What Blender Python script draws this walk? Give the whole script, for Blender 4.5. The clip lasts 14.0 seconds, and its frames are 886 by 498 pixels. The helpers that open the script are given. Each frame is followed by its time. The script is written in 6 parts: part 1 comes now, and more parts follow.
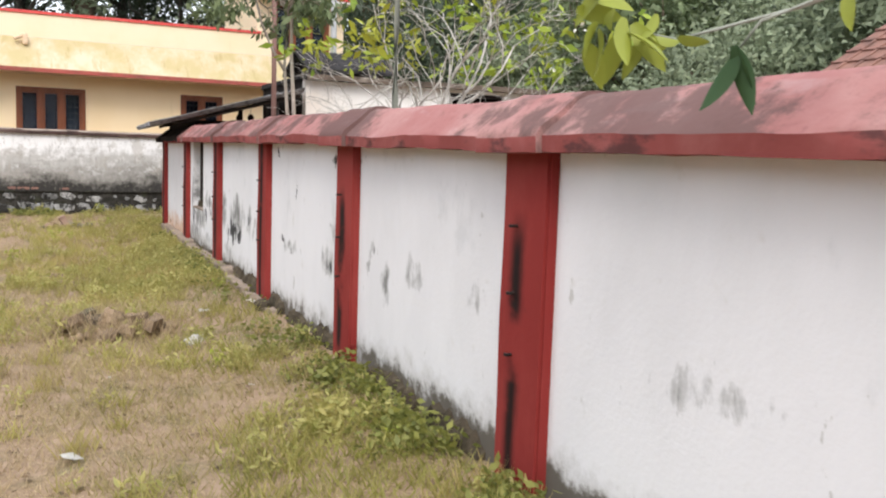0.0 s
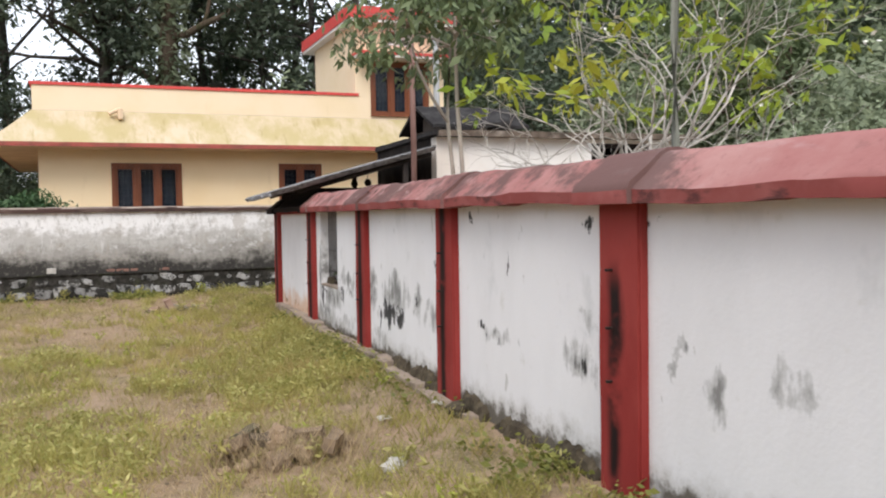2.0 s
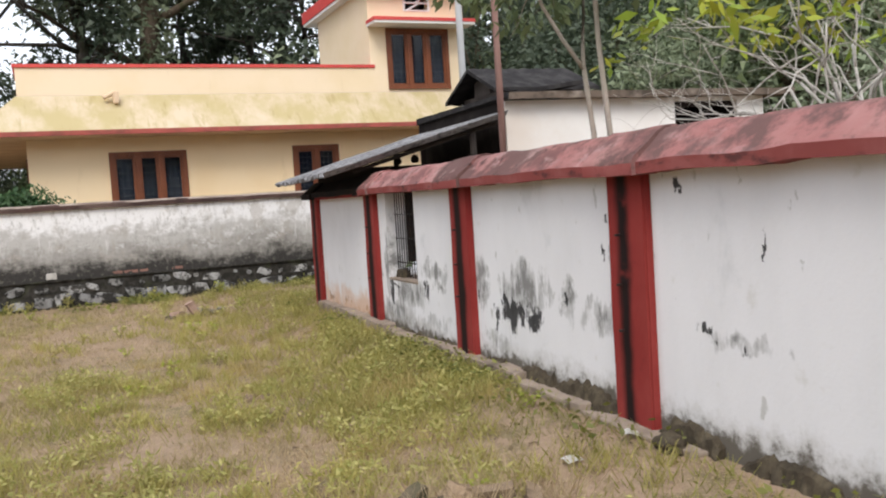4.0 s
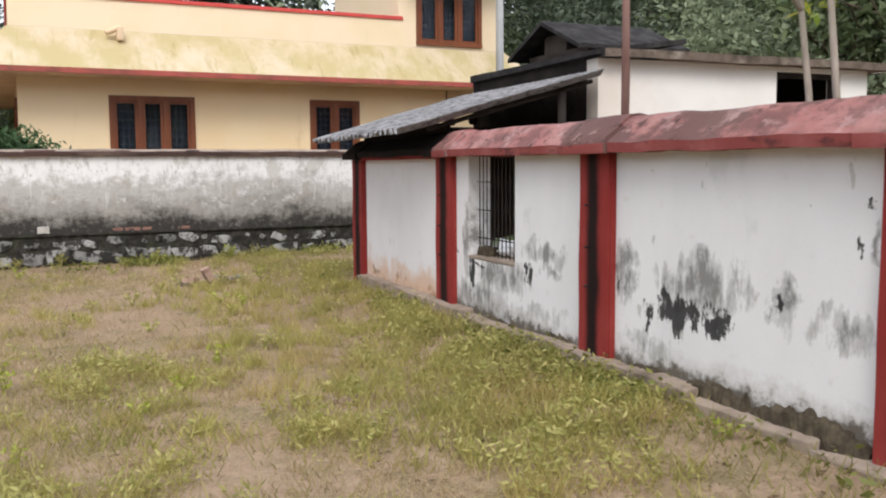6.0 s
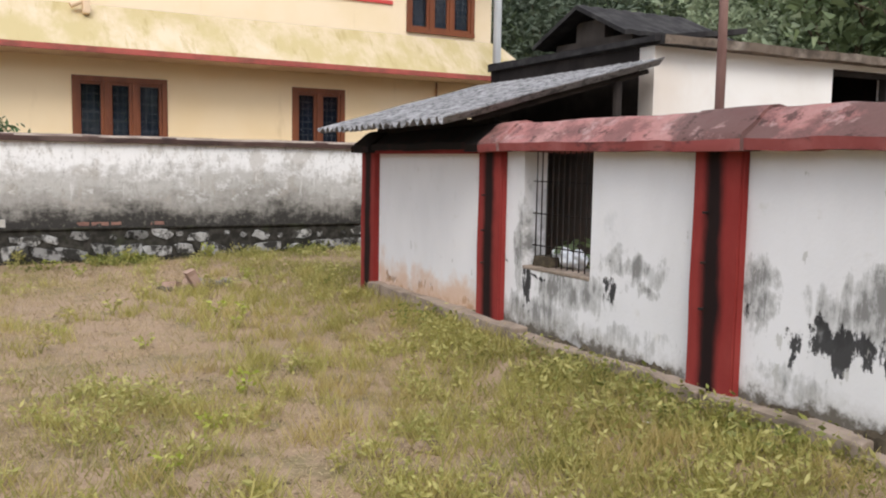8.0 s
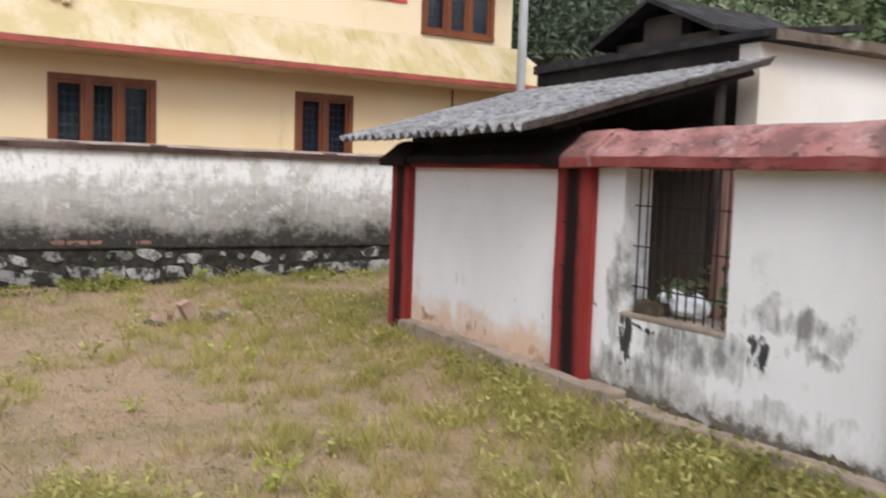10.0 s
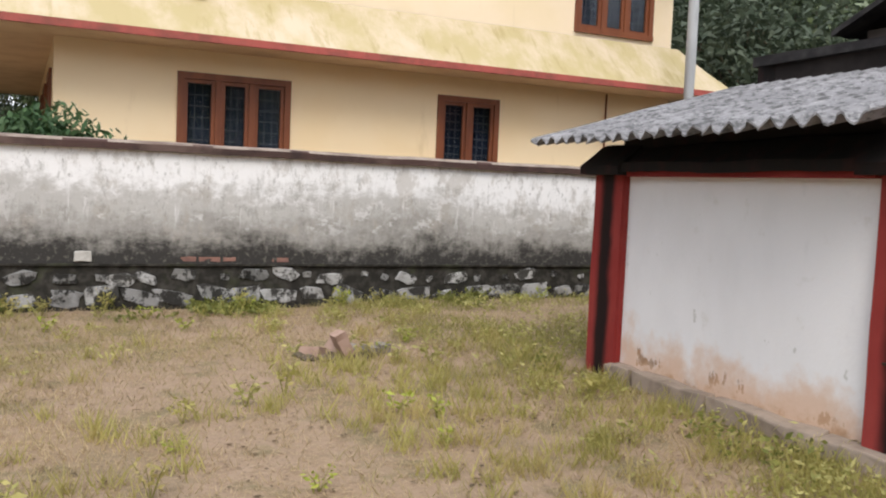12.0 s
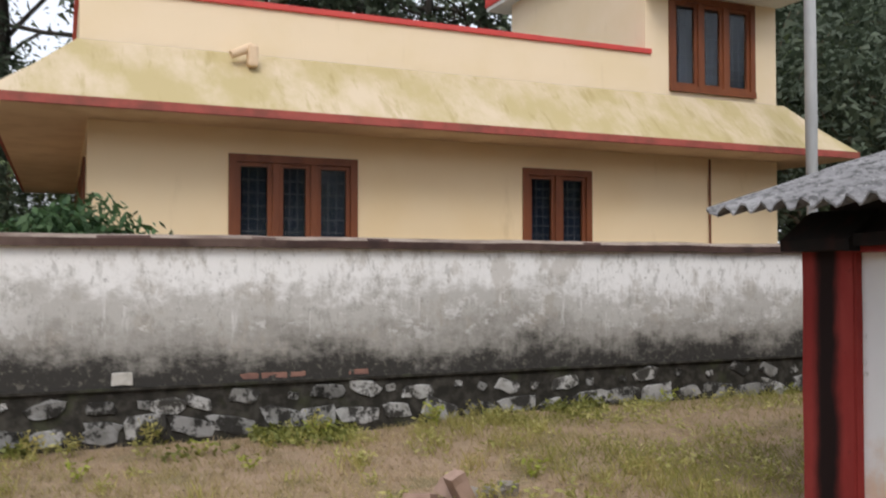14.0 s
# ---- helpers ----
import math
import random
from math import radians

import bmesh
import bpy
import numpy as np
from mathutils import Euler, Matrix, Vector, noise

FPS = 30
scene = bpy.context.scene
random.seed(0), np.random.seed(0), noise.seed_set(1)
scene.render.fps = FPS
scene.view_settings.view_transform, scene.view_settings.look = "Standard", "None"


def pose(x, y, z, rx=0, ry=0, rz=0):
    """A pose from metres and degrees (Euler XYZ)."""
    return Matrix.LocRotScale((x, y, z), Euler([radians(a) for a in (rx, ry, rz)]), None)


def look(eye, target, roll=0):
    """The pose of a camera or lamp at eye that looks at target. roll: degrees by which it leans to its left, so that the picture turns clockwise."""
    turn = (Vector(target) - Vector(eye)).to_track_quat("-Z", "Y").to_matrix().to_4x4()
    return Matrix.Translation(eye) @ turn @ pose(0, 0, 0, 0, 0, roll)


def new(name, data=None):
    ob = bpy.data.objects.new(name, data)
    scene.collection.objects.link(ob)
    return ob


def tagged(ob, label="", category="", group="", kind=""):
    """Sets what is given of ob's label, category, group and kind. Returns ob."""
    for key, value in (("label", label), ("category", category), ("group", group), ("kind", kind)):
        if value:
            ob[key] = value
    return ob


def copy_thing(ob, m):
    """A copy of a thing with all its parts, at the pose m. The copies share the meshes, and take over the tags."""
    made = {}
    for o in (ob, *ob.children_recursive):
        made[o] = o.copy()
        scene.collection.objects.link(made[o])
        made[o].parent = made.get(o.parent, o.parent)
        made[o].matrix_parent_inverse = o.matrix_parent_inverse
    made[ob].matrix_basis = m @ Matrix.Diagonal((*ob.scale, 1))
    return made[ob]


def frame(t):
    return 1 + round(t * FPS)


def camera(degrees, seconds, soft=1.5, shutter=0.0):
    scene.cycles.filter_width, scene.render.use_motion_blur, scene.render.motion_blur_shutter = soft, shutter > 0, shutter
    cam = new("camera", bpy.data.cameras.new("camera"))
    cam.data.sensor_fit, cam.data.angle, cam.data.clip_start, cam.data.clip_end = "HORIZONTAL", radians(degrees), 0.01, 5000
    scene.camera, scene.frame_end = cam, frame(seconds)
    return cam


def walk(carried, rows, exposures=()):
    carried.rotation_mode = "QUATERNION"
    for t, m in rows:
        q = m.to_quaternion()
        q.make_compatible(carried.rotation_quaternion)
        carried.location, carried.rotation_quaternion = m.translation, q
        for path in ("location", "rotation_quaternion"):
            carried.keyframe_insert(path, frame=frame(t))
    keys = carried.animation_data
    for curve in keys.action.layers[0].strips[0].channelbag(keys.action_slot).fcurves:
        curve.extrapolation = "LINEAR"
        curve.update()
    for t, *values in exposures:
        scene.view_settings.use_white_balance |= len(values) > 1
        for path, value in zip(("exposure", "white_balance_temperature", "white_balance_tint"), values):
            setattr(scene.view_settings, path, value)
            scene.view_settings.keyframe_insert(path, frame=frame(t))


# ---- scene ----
cam = camera(53.0, 14.0, soft=2.0, shutter=0.2)
PATH = [
    (0, (0.055, 0.17, 1.5), (0.929, 1.957, 1.29), 1.9),
    (0.5, (-0.088, 0.597, 1.516), (0.805, 2.382, 1.395), 1.2),
    (1, (-0.111, 1.152, 1.518), (0.761, 2.95, 1.43), 1.0),
    (1.5, (-0.246, 1.611, 1.518), (0.557, 3.441, 1.44), 0.2),
    (2, (-0.345, 2.047, 1.495), (0.403, 3.9, 1.42), -0.9),
    (2.5, (-0.493, 2.523, 1.522), (0.243, 4.382, 1.458), -1.8),
    (3, (-0.632, 2.936, 1.534), (0.094, 4.799, 1.486), -2.8),
    (3.2, (-0.645, 3.137, 1.522), (0.09, 4.996, 1.467), -3.3),
    (5.3, (-1.164, 5.091, 1.487), (-0.293, 6.880, 1.285), -2.0),
    (5.5, (-1.185, 5.232, 1.484), (-0.316, 7.023, 1.298), -1.8),
    (6, (-1.279, 5.621, 1.490), (-0.410, 7.412, 1.302), -0.4),
    (6.5, (-1.420, 5.958, 1.484), (-0.547, 7.746, 1.289), 0.5),
    (7, (-1.500, 6.287, 1.492), (-0.609, 8.068, 1.303), 0.6),
    (7.5, (-1.509, 6.643, 1.509), (-0.578, 8.403, 1.322), 0.5),
    (7.7, (-1.569, 6.759, 1.487), (-0.614, 8.506, 1.298), 0.7),
    (9.8, (-1.369, 8.331, 1.438), (-0.274, 9.992, 1.232), 1.8),
    (10, (-1.349, 8.494, 1.473), (-0.316, 10.200, 1.312), 1.9),
    (10.5, (-1.437, 8.843, 1.429), (-0.531, 10.626, 1.399), 3.3),
    (11, (-1.424, 9.283, 1.447), (-0.563, 11.084, 1.326), 2.4),
    (11.5, (-1.406, 9.677, 1.444), (-0.539, 11.475, 1.316), 2.7),
    (12, (-1.450, 10.108, 1.406), (-0.587, 11.907, 1.272), 2.5),
    (12.5, (-1.436, 10.506, 1.400), (-0.635, 12.335, 1.285), 1.9),
    (13, (-1.433, 11.009, 1.437), (-0.754, 12.890, 1.468), 1.4),
    (13.5, (-1.438, 11.338, 1.476), (-0.757, 13.211, 1.653), -0.8),
    (14, (-1.343, 11.840, 1.450), (-0.552, 13.676, 1.502), -0.0),
]
EXPOSURES = [(0, 0.72), (1.0, 0.54), (2.0, 0.50), (3.0, 0.44), (6.0, 0.50), (10.0, 0.50), (11.0, 0.44), (12.5, 0.52), (13.4, 0.33), (14, 0.12)]
walk(cam, [(t, look(eye, target, roll)) for t, eye, target, roll in PATH], EXPOSURES)


# ---- sky and sun: bright overcast day ----
world = bpy.data.worlds.new("overcast_sky")
scene.world = world
world.use_nodes = True
wn, wl = world.node_tree.nodes, world.node_tree.links
wn.clear()
sky = wn.new("ShaderNodeTexSky")
sky.sky_type, sky.sun_disc = "NISHITA", False
sky.sun_elevation, sky.sun_rotation = radians(47), radians(207)
sky.air_density, sky.dust_density, sky.ozone_density = 1.0, 4.0, 1.0
veil = wn.new("ShaderNodeMix")
veil.data_type = "RGBA"
veil.inputs[0].default_value = 0.72
veil.inputs[7].default_value = (9.2, 9.6, 10.4, 1)
bg = wn.new("ShaderNodeBackground")
bg.inputs[1].default_value = 0.13
wout = wn.new("ShaderNodeOutputWorld")
wl.new(sky.outputs[0], veil.inputs[6])
wl.new(veil.outputs[2], bg.inputs[0])
wl.new(bg.outputs[0], wout.inputs[0])

sun_data = bpy.data.lights.new("sun", "SUN")
sun_data.energy, sun_data.angle, sun_data.color = 1.3, radians(24), (1.0, 0.97, 0.92)
sun = new("sun", sun_data)
sun.matrix_world = look((-10, -12, 24), (0, 8, 0))

# ---- materials ----
class Mat:
    """A small builder round one Principled material, in world coordinates."""

    def __init__(self, name, base, rough=0.8, metal=0.0):
        self.m = bpy.data.materials.new(name)
        self.m.use_nodes = True
        self.n, self.l = self.m.node_tree.nodes, self.m.node_tree.links
        self.p = self.n["Principled BSDF"]
        self.p.inputs["Roughness"].default_value = rough
        self.p.inputs["Metallic"].default_value = metal
        self.p.inputs["Specular IOR Level"].default_value = 0.12 if rough > 0.72 else 0.4
        self.p.inputs["Base Color"].default_value = (*base, 1)
        self.pos = self.n.new("ShaderNodeNewGeometry").outputs["Position"]
        self.col = None
        self.base = base

    def noise(self, scale, stretch=(1, 1, 1), detail=5, rough=0.6, off=0.0, distort=0.0):
        mp = self.n.new("ShaderNodeMapping")
        mp.inputs["Scale"].default_value = stretch
        mp.inputs["Location"].default_value = (off, off * 0.7, off * 1.3)
        self.l.new(self.pos, mp.inputs["Vector"])
        t = self.n.new("ShaderNodeTexNoise")
        t.inputs["Scale"].default_value, t.inputs["Detail"].default_value = scale, detail
        t.inputs["Roughness"].default_value, t.inputs["Distortion"].default_value = rough, distort
        self.l.new(mp.outputs[0], t.inputs["Vector"])
        return t.outputs["Fac"]

    def math(self, op, a, b=0.0):
        k = self.n.new("ShaderNodeMath")
        k.operation = op
        for i, v in enumerate((a, b)):
            if isinstance(v, (int, float)):
                k.inputs[i].default_value = v
            else:
                self.l.new(v, k.inputs[i])
        return k.outputs[0]

    def step(self, v, lo, hi):
        k = self.n.new("ShaderNodeMapRange")
        k.interpolation_type = "SMOOTHSTEP"
        k.inputs[1].default_value, k.inputs[2].default_value = lo, hi
        self.l.new(v, k.inputs[0])
        return k.outputs[0]

    def axis(self, i):
        s = self.n.new("ShaderNodeSeparateXYZ")
        self.l.new(self.pos, s.inputs[0])
        return s.outputs[i]

    def mix(self, fac, colour, top=1.0):
        k = self.n.new("ShaderNodeMix")
        k.data_type = "RGBA"
        if isinstance(fac, (int, float)):
            k.inputs[0].default_value = fac * top
        else:
            self.l.new(self.math("MULTIPLY", fac, top) if top != 1.0 else fac, k.inputs[0])
        if self.col is None:
            k.inputs[6].default_value = (*self.base, 1)
        else:
            self.l.new(self.col, k.inputs[6])
        k.inputs[7].default_value = (*colour, 1)
        self.col = k.outputs[2]
        return self

    def random(self, island=False):
        if island:
            return self.n.new("ShaderNodeNewGeometry").outputs["Random Per Island"]
        return self.n.new("ShaderNodeObjectInfo").outputs["Random"]

    def hsv(self, value_from, lo=0.75, hi=1.2):
        k = self.n.new("ShaderNodeHueSaturation")
        r = self.n.new("ShaderNodeMapRange")
        r.inputs[3].default_value, r.inputs[4].default_value = lo, hi
        self.l.new(value_from, r.inputs[0])
        self.l.new(r.outputs[0], k.inputs["Value"])
        if self.col is None:
            k.inputs["Color"].default_value = (*self.base, 1)
        else:
            self.l.new(self.col, k.inputs["Color"])
        self.col = k.outputs[0]
        return self

    def bump(self, height, strength=0.3, dist=0.01):
        b = self.n.new("ShaderNodeBump")
        b.inputs["Strength"].default_value, b.inputs["Distance"].default_value = strength, dist
        self.l.new(height, b.inputs["Height"])
        self.l.new(b.outputs[0], self.p.inputs["Normal"])
        return self

    def done(self):
        if self.col is not None:
            self.l.new(self.col, self.p.inputs["Base Color"])
        return self.m


# stains on the plaster: along, up, half width, half height, strength
GREY_RUNS = ((9.43, 0.80, 0.36, 0.18, 1.1), (8.82, 0.80, 0.08, 0.17, 1.0), (8.45, 0.72, 0.24, 0.13, 0.7), (10.15, 0.81, 0.10, 0.18, 1.2), (8.29, 1.15, 0.04, 0.14, 0.6),
             (11.95, 0.58, 0.46, 0.16, 1.15), (12.2, 0.36, 0.5, 0.14, 1.2), (11.15, 0.83, 0.34, 0.09, 1.15), (11.03, 0.69, 0.10, 0.05, 0.9), (12.46, 0.86, 0.08, 0.36, 1.2), (11.2, 0.36, 0.4, 0.1, 0.6),
             (5.0, 0.73, 0.09, 0.11, 1.0), (5.27, 0.86, 0.03, 0.10, 0.9), (3.80, 0.86, 0.12, 0.09, 0.5), (7.22, 0.74, 0.30, 0.07, 0.8), (6.12, 0.72, 0.22, 0.14, 0.8), (6.0, 0.94, 0.10, 0.08, 0.8), (4.55, 0.85, 0.1, 0.1, 0.5), (9.9, 0.40, 0.3, 0.12, 0.6), (2.2, 0.80, 0.3, 0.1, 0.4))
BLACK_RUNS = ((9.53, 0.62, 0.40, 0.12, 1.15), (9.57, 0.56, 0.12, 0.10, 1.1), (9.2, 0.60, 0.06, 0.10, 0.9), (9.92, 0.50, 0.03, 0.06, 0.8), (8.85, 0.79, 0.04, 0.12, 0.95), (8.30, 1.28, 0.04, 0.05, 0.7), (8.38, 1.09, 0.025, 0.04, 0.7), (10.2, 0.74, 0.05, 0.14, 0.6),
              (12.34, 0.54, 0.08, 0.20, 1.45), (12.25, 0.67, 0.16, 0.03, 1.2), (13.25, 0.32, 0.25, 0.06, 0.55), (14.05, 0.35, 0.22, 0.07, 0.6), (14.75, 0.33, 0.25, 0.06, 0.6), (12.64, 0.72, 0.03, 0.05, 0.7), (11.43, 0.73, 0.07, 0.19, 0.7), (11.30, 0.82, 0.12, 0.05, 0.5), (7.42, 0.76, 0.07, 0.06, 1.0), (7.15, 0.70, 0.05, 0.06, 0.6), (6.08, 0.68, 0.10, 0.09, 0.65), (5.97, 1.45, 0.10, 0.05, 0.45), (5.40, 1.46, 0.10, 0.04, 0.5), (7.66, 1.47, 0.03, 0.04, 0.9), (7.01, 1.19, 0.012, 0.07, 1.2), (3.81, 1.09, 0.02, 0.03, 0.7), (5.16, 0.80, 0.03, 0.05, 0.5))


def plaster_white():
    k = Mat("limewashed_plaster", (0.765, 0.755, 0.77), 0.9)
    k.mix(k.step(k.noise(1.3, (1, 1, 0.5)), 0.35, 0.75), (0.69, 0.68, 0.69))
    k.mix(k.step(k.noise(7, detail=6, off=3), 0.62, 0.78), (0.58, 0.56, 0.52), 0.5)
    z, y = k.axis(2), k.axis(1)
    # grey runs and black mould, combed downwards
    comb = k.math("ADD", k.noise(2.2, (1, 6.0, 1.1), detail=7, rough=0.68, off=3.1, distort=0.5), -0.5)
    blot = k.math("ADD", k.noise(6.0, (1, 1.5, 0.8), detail=8, rough=0.7, off=1.7), -0.5)

    y = k.math("ADD", y, k.math("MULTIPLY", k.math("ADD", k.noise(5.0, detail=4, off=81), -0.5), 0.34))
    zw = k.math("ADD", z, k.math("MULTIPLY", k.math("ADD", k.noise(5.0, detail=4, off=91), -0.5), 0.30))

    def field(runs):
        m = None
        for yc, zc, ry, rz, st in runs:
            dy, dz = k.math("MULTIPLY", k.math("ADD", y, -yc), 1 / ry), k.math("MULTIPLY", k.math("ADD", zw, -zc), 1 / rz)
            v = k.math("SUBTRACT", st, k.math("ADD", k.math("MULTIPLY", dy, dy), k.math("MULTIPLY", dz, dz)))
            m = v if m is None else k.math("MAXIMUM", m, v)
        return k.math("MAXIMUM", m, -2.0)

    grey = k.math("ADD", field(GREY_RUNS), k.math("ADD", k.math("MULTIPLY", comb, 3.4), k.math("MULTIPLY", blot, 4.6)))
    black = k.math("ADD", field(BLACK_RUNS), k.math("ADD", k.math("MULTIPLY", comb, 2.4), k.math("MULTIPLY", blot, 6.5)))
    k.mix(k.step(grey, -0.2, 0.6), (0.44, 0.435, 0.43), 0.75)
    k.mix(k.step(grey, 0.5, 1.4), (0.17, 0.165, 0.16), 0.8)
    k.mix(k.step(black, 0.30, 0.75), (0.028, 0.027, 0.028), 0.95)
    y = k.axis(1)
    foot = k.math("SUBTRACT", k.math("ADD", k.math("MULTIPLY", k.noise(8, detail=8, rough=0.75, off=5), 0.38), k.math("MULTIPLY", k.noise(1.3, detail=2, off=6), 0.26)), z)
    foot = k.math("SUBTRACT", foot, k.math("MULTIPLY", k.step(y, 12.8, 13.1), 0.06))
    k.mix(k.step(foot, -0.10, 0.05), (0.42, 0.40, 0.37), 0.55)
    k.mix(k.step(foot, 0.0, 0.09), (0.085, 0.070, 0.050), 0.9)
    # reddish earth splashed on the last bay
    earth = k.math("MULTIPLY", k.step(y, 12.86, 13.16), k.step(k.math("ADD", k.noise(3, off=2), k.math("MULTIPLY", z, -1.0)), -0.1, 0.22))
    k.mix(earth, (0.60, 0.36, 0.21), 0.7)
    chips = k.noise(5.5, (1, 1.6, 0.8), detail=5, rough=0.62, off=11)
    k.mix(k.step(chips, 0.67, 0.70), (0.42, 0.41, 0.38), 0.6)
    k.mix(k.step(k.noise(2.2, (1, 1, 0.7), detail=5, off=21), 0.60, 0.70), (0.60, 0.60, 0.61), 0.6)
    k.bump(k.noise(38, detail=4), 0.25, 0.006)
    return k.done()


def red_paint():
    k = Mat("oxide_red_paint", (0.215, 0.028, 0.028), 0.75)
    k.mix(k.step(k.noise(2.2, (1, 1, 0.6)), 0.35, 0.7), (0.27, 0.042, 0.040))
    k.mix(k.step(k.noise(16, detail=6), 0.62, 0.8), (0.15, 0.03, 0.027), 0.7)
    k.bump(k.noise(45, detail=4), 0.2, 0.005)
    return k.done()


# near-black for sooty parts, and for shade painted under the roof and indoors
def soot_shade():
    k = Mat("sooty_shade_black", (0.018, 0.016, 0.016), 0.95)
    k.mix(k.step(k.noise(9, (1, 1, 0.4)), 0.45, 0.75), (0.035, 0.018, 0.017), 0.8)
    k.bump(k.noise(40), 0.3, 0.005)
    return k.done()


def red_streaked():
    """Pillar paint: oxide red, with black mould running down the middle of the face."""
    k = Mat("oxide_red_paint_streaked", (0.235, 0.031, 0.028), 0.75)
    k.mix(k.step(k.noise(2.2, (1, 1, 0.6)), 0.35, 0.7), (0.29, 0.050, 0.044))
    k.mix(k.step(k.noise(16, detail=6), 0.62, 0.8), (0.15, 0.03, 0.027), 0.7)
    tc = k.n.new("ShaderNodeTexCoord")
    s = k.n.new("ShaderNodeSeparateXYZ")
    k.l.new(tc.outputs["Object"], s.inputs[0])
    wob = k.noise(1.6, (1, 1, 1), detail=3, off=4)
    fine = k.noise(14, (1, 1, 0.3), detail=6, off=7)
    late = k.step(k.axis(1), 4.0, 13.0)
    off = k.math("ABSOLUTE", k.math("ADD", k.math("ADD", s.outputs[1], k.math("MULTIPLY", k.math("ADD", late, -2.0), 0.0425)), k.math("MULTIPLY", wob, 0.08)))
    wide = k.math("ADD", k.math("MULTIPLY", late, 0.03), k.math("ADD", k.math("MULTIPLY", wob, 0.05), k.math("MULTIPLY", fine, 0.05)))
    core = k.step(k.math("SUBTRACT", wide, off), -0.035, 0.045)
    run = k.step(k.math("ADD", k.noise(2.4, (0.6, 0.6, 1.0), detail=4, off=15), k.math("MULTIPLY", late, 0.30)), 0.40, 0.54)
    early = k.math("SUBTRACT", 1.0, k.step(k.axis(1), 6.2, 7.6))
    high = k.math("SUBTRACT", 1.0, k.math("MULTIPLY", early, k.step(k.axis(2), 1.10, 1.32)))
    k.mix(k.math("MULTIPLY", k.math("MULTIPLY", core, run), high), (0.010, 0.009, 0.009), 0.97)
    k.bump(k.noise(45, detail=4), 0.2, 0.005)
    return k.done()


def coping_paint():
    k = Mat("faded_red_coping", (0.34, 0.150, 0.142), 0.85)
    k.mix(k.step(k.noise(1.8), 0.4, 0.7), (0.41, 0.225, 0.21))
    k.mix(k.step(k.noise(24, detail=6), 0.55, 0.75), (0.24, 0.105, 0.105), 0.6)
    k.mix(k.step(k.noise(4, (1, 0.6, 2), detail=6, off=8), 0.56, 0.70), (0.45, 0.31, 0.305), 0.45)
    pat = k.math("ADD", k.noise(0.9, detail=2, off=6), k.math("MULTIPLY", k.noise(7, detail=8, rough=0.7, off=2), 0.6))
    y = k.axis(1)
    for c in (0.85, 3.27, 5.66, 8.065, 10.445):
        d = k.math("ABSOLUTE", k.math("ADD", y, -c))
        pat = k.math("ADD", pat, k.math("MULTIPLY", k.step(k.math("MULTIPLY", d, -1), -0.5, -0.1), 0.10))
    late = k.step(y, 6.0, 9.5)
    pat = k.math("ADD", pat, k.math("MULTIPLY", late, 0.05))
    k.mix(k.step(pat, 0.79, 0.93), (0.105, 0.07, 0.065), 0.8)
    k.mix(k.math("MULTIPLY", late, k.step(k.noise(2.6, (1.4, 1.0, 1.6), detail=8, rough=0.72, off=27), 0.44, 0.60)), (0.15, 0.078, 0.074), 0.75)
    k.mix(k.math("MULTIPLY", late, k.step(k.noise(6.5, (1.4, 1.0, 1.6), detail=8, rough=0.75, off=37), 0.55, 0.64)), (0.055, 0.035, 0.033), 0.8)
    k.mix(k.math("MULTIPLY", late, k.step(k.noise(3.6, (1.4, 1.2, 1.6), detail=7, rough=0.7, off=47), 0.55, 0.66)), (0.47, 0.31, 0.30), 0.6)
    k.mix(k.step(k.noise(3.2, (1.0, 0.8, 1.6), detail=9, rough=0.75, off=17, distort=0.6), 0.57, 0.68), (0.16, 0.085, 0.08), 0.35)
    k.bump(k.noise(28, detail=5), 0.35, 0.008)
    return k.done()


def coping_fascia():
    k = Mat("red_fascia", (0.24, 0.062, 0.057), 0.8)
    k.mix(k.step(k.noise(3), 0.4, 0.7), (0.30, 0.10, 0.092))
    k.mix(k.step(k.noise(4, (1, 0.8, 2), detail=7, off=3), 0.52, 0.64), (0.065, 0.032, 0.032), 0.8)
    k.bump(k.noise(35), 0.25, 0.006)
    return k.done()


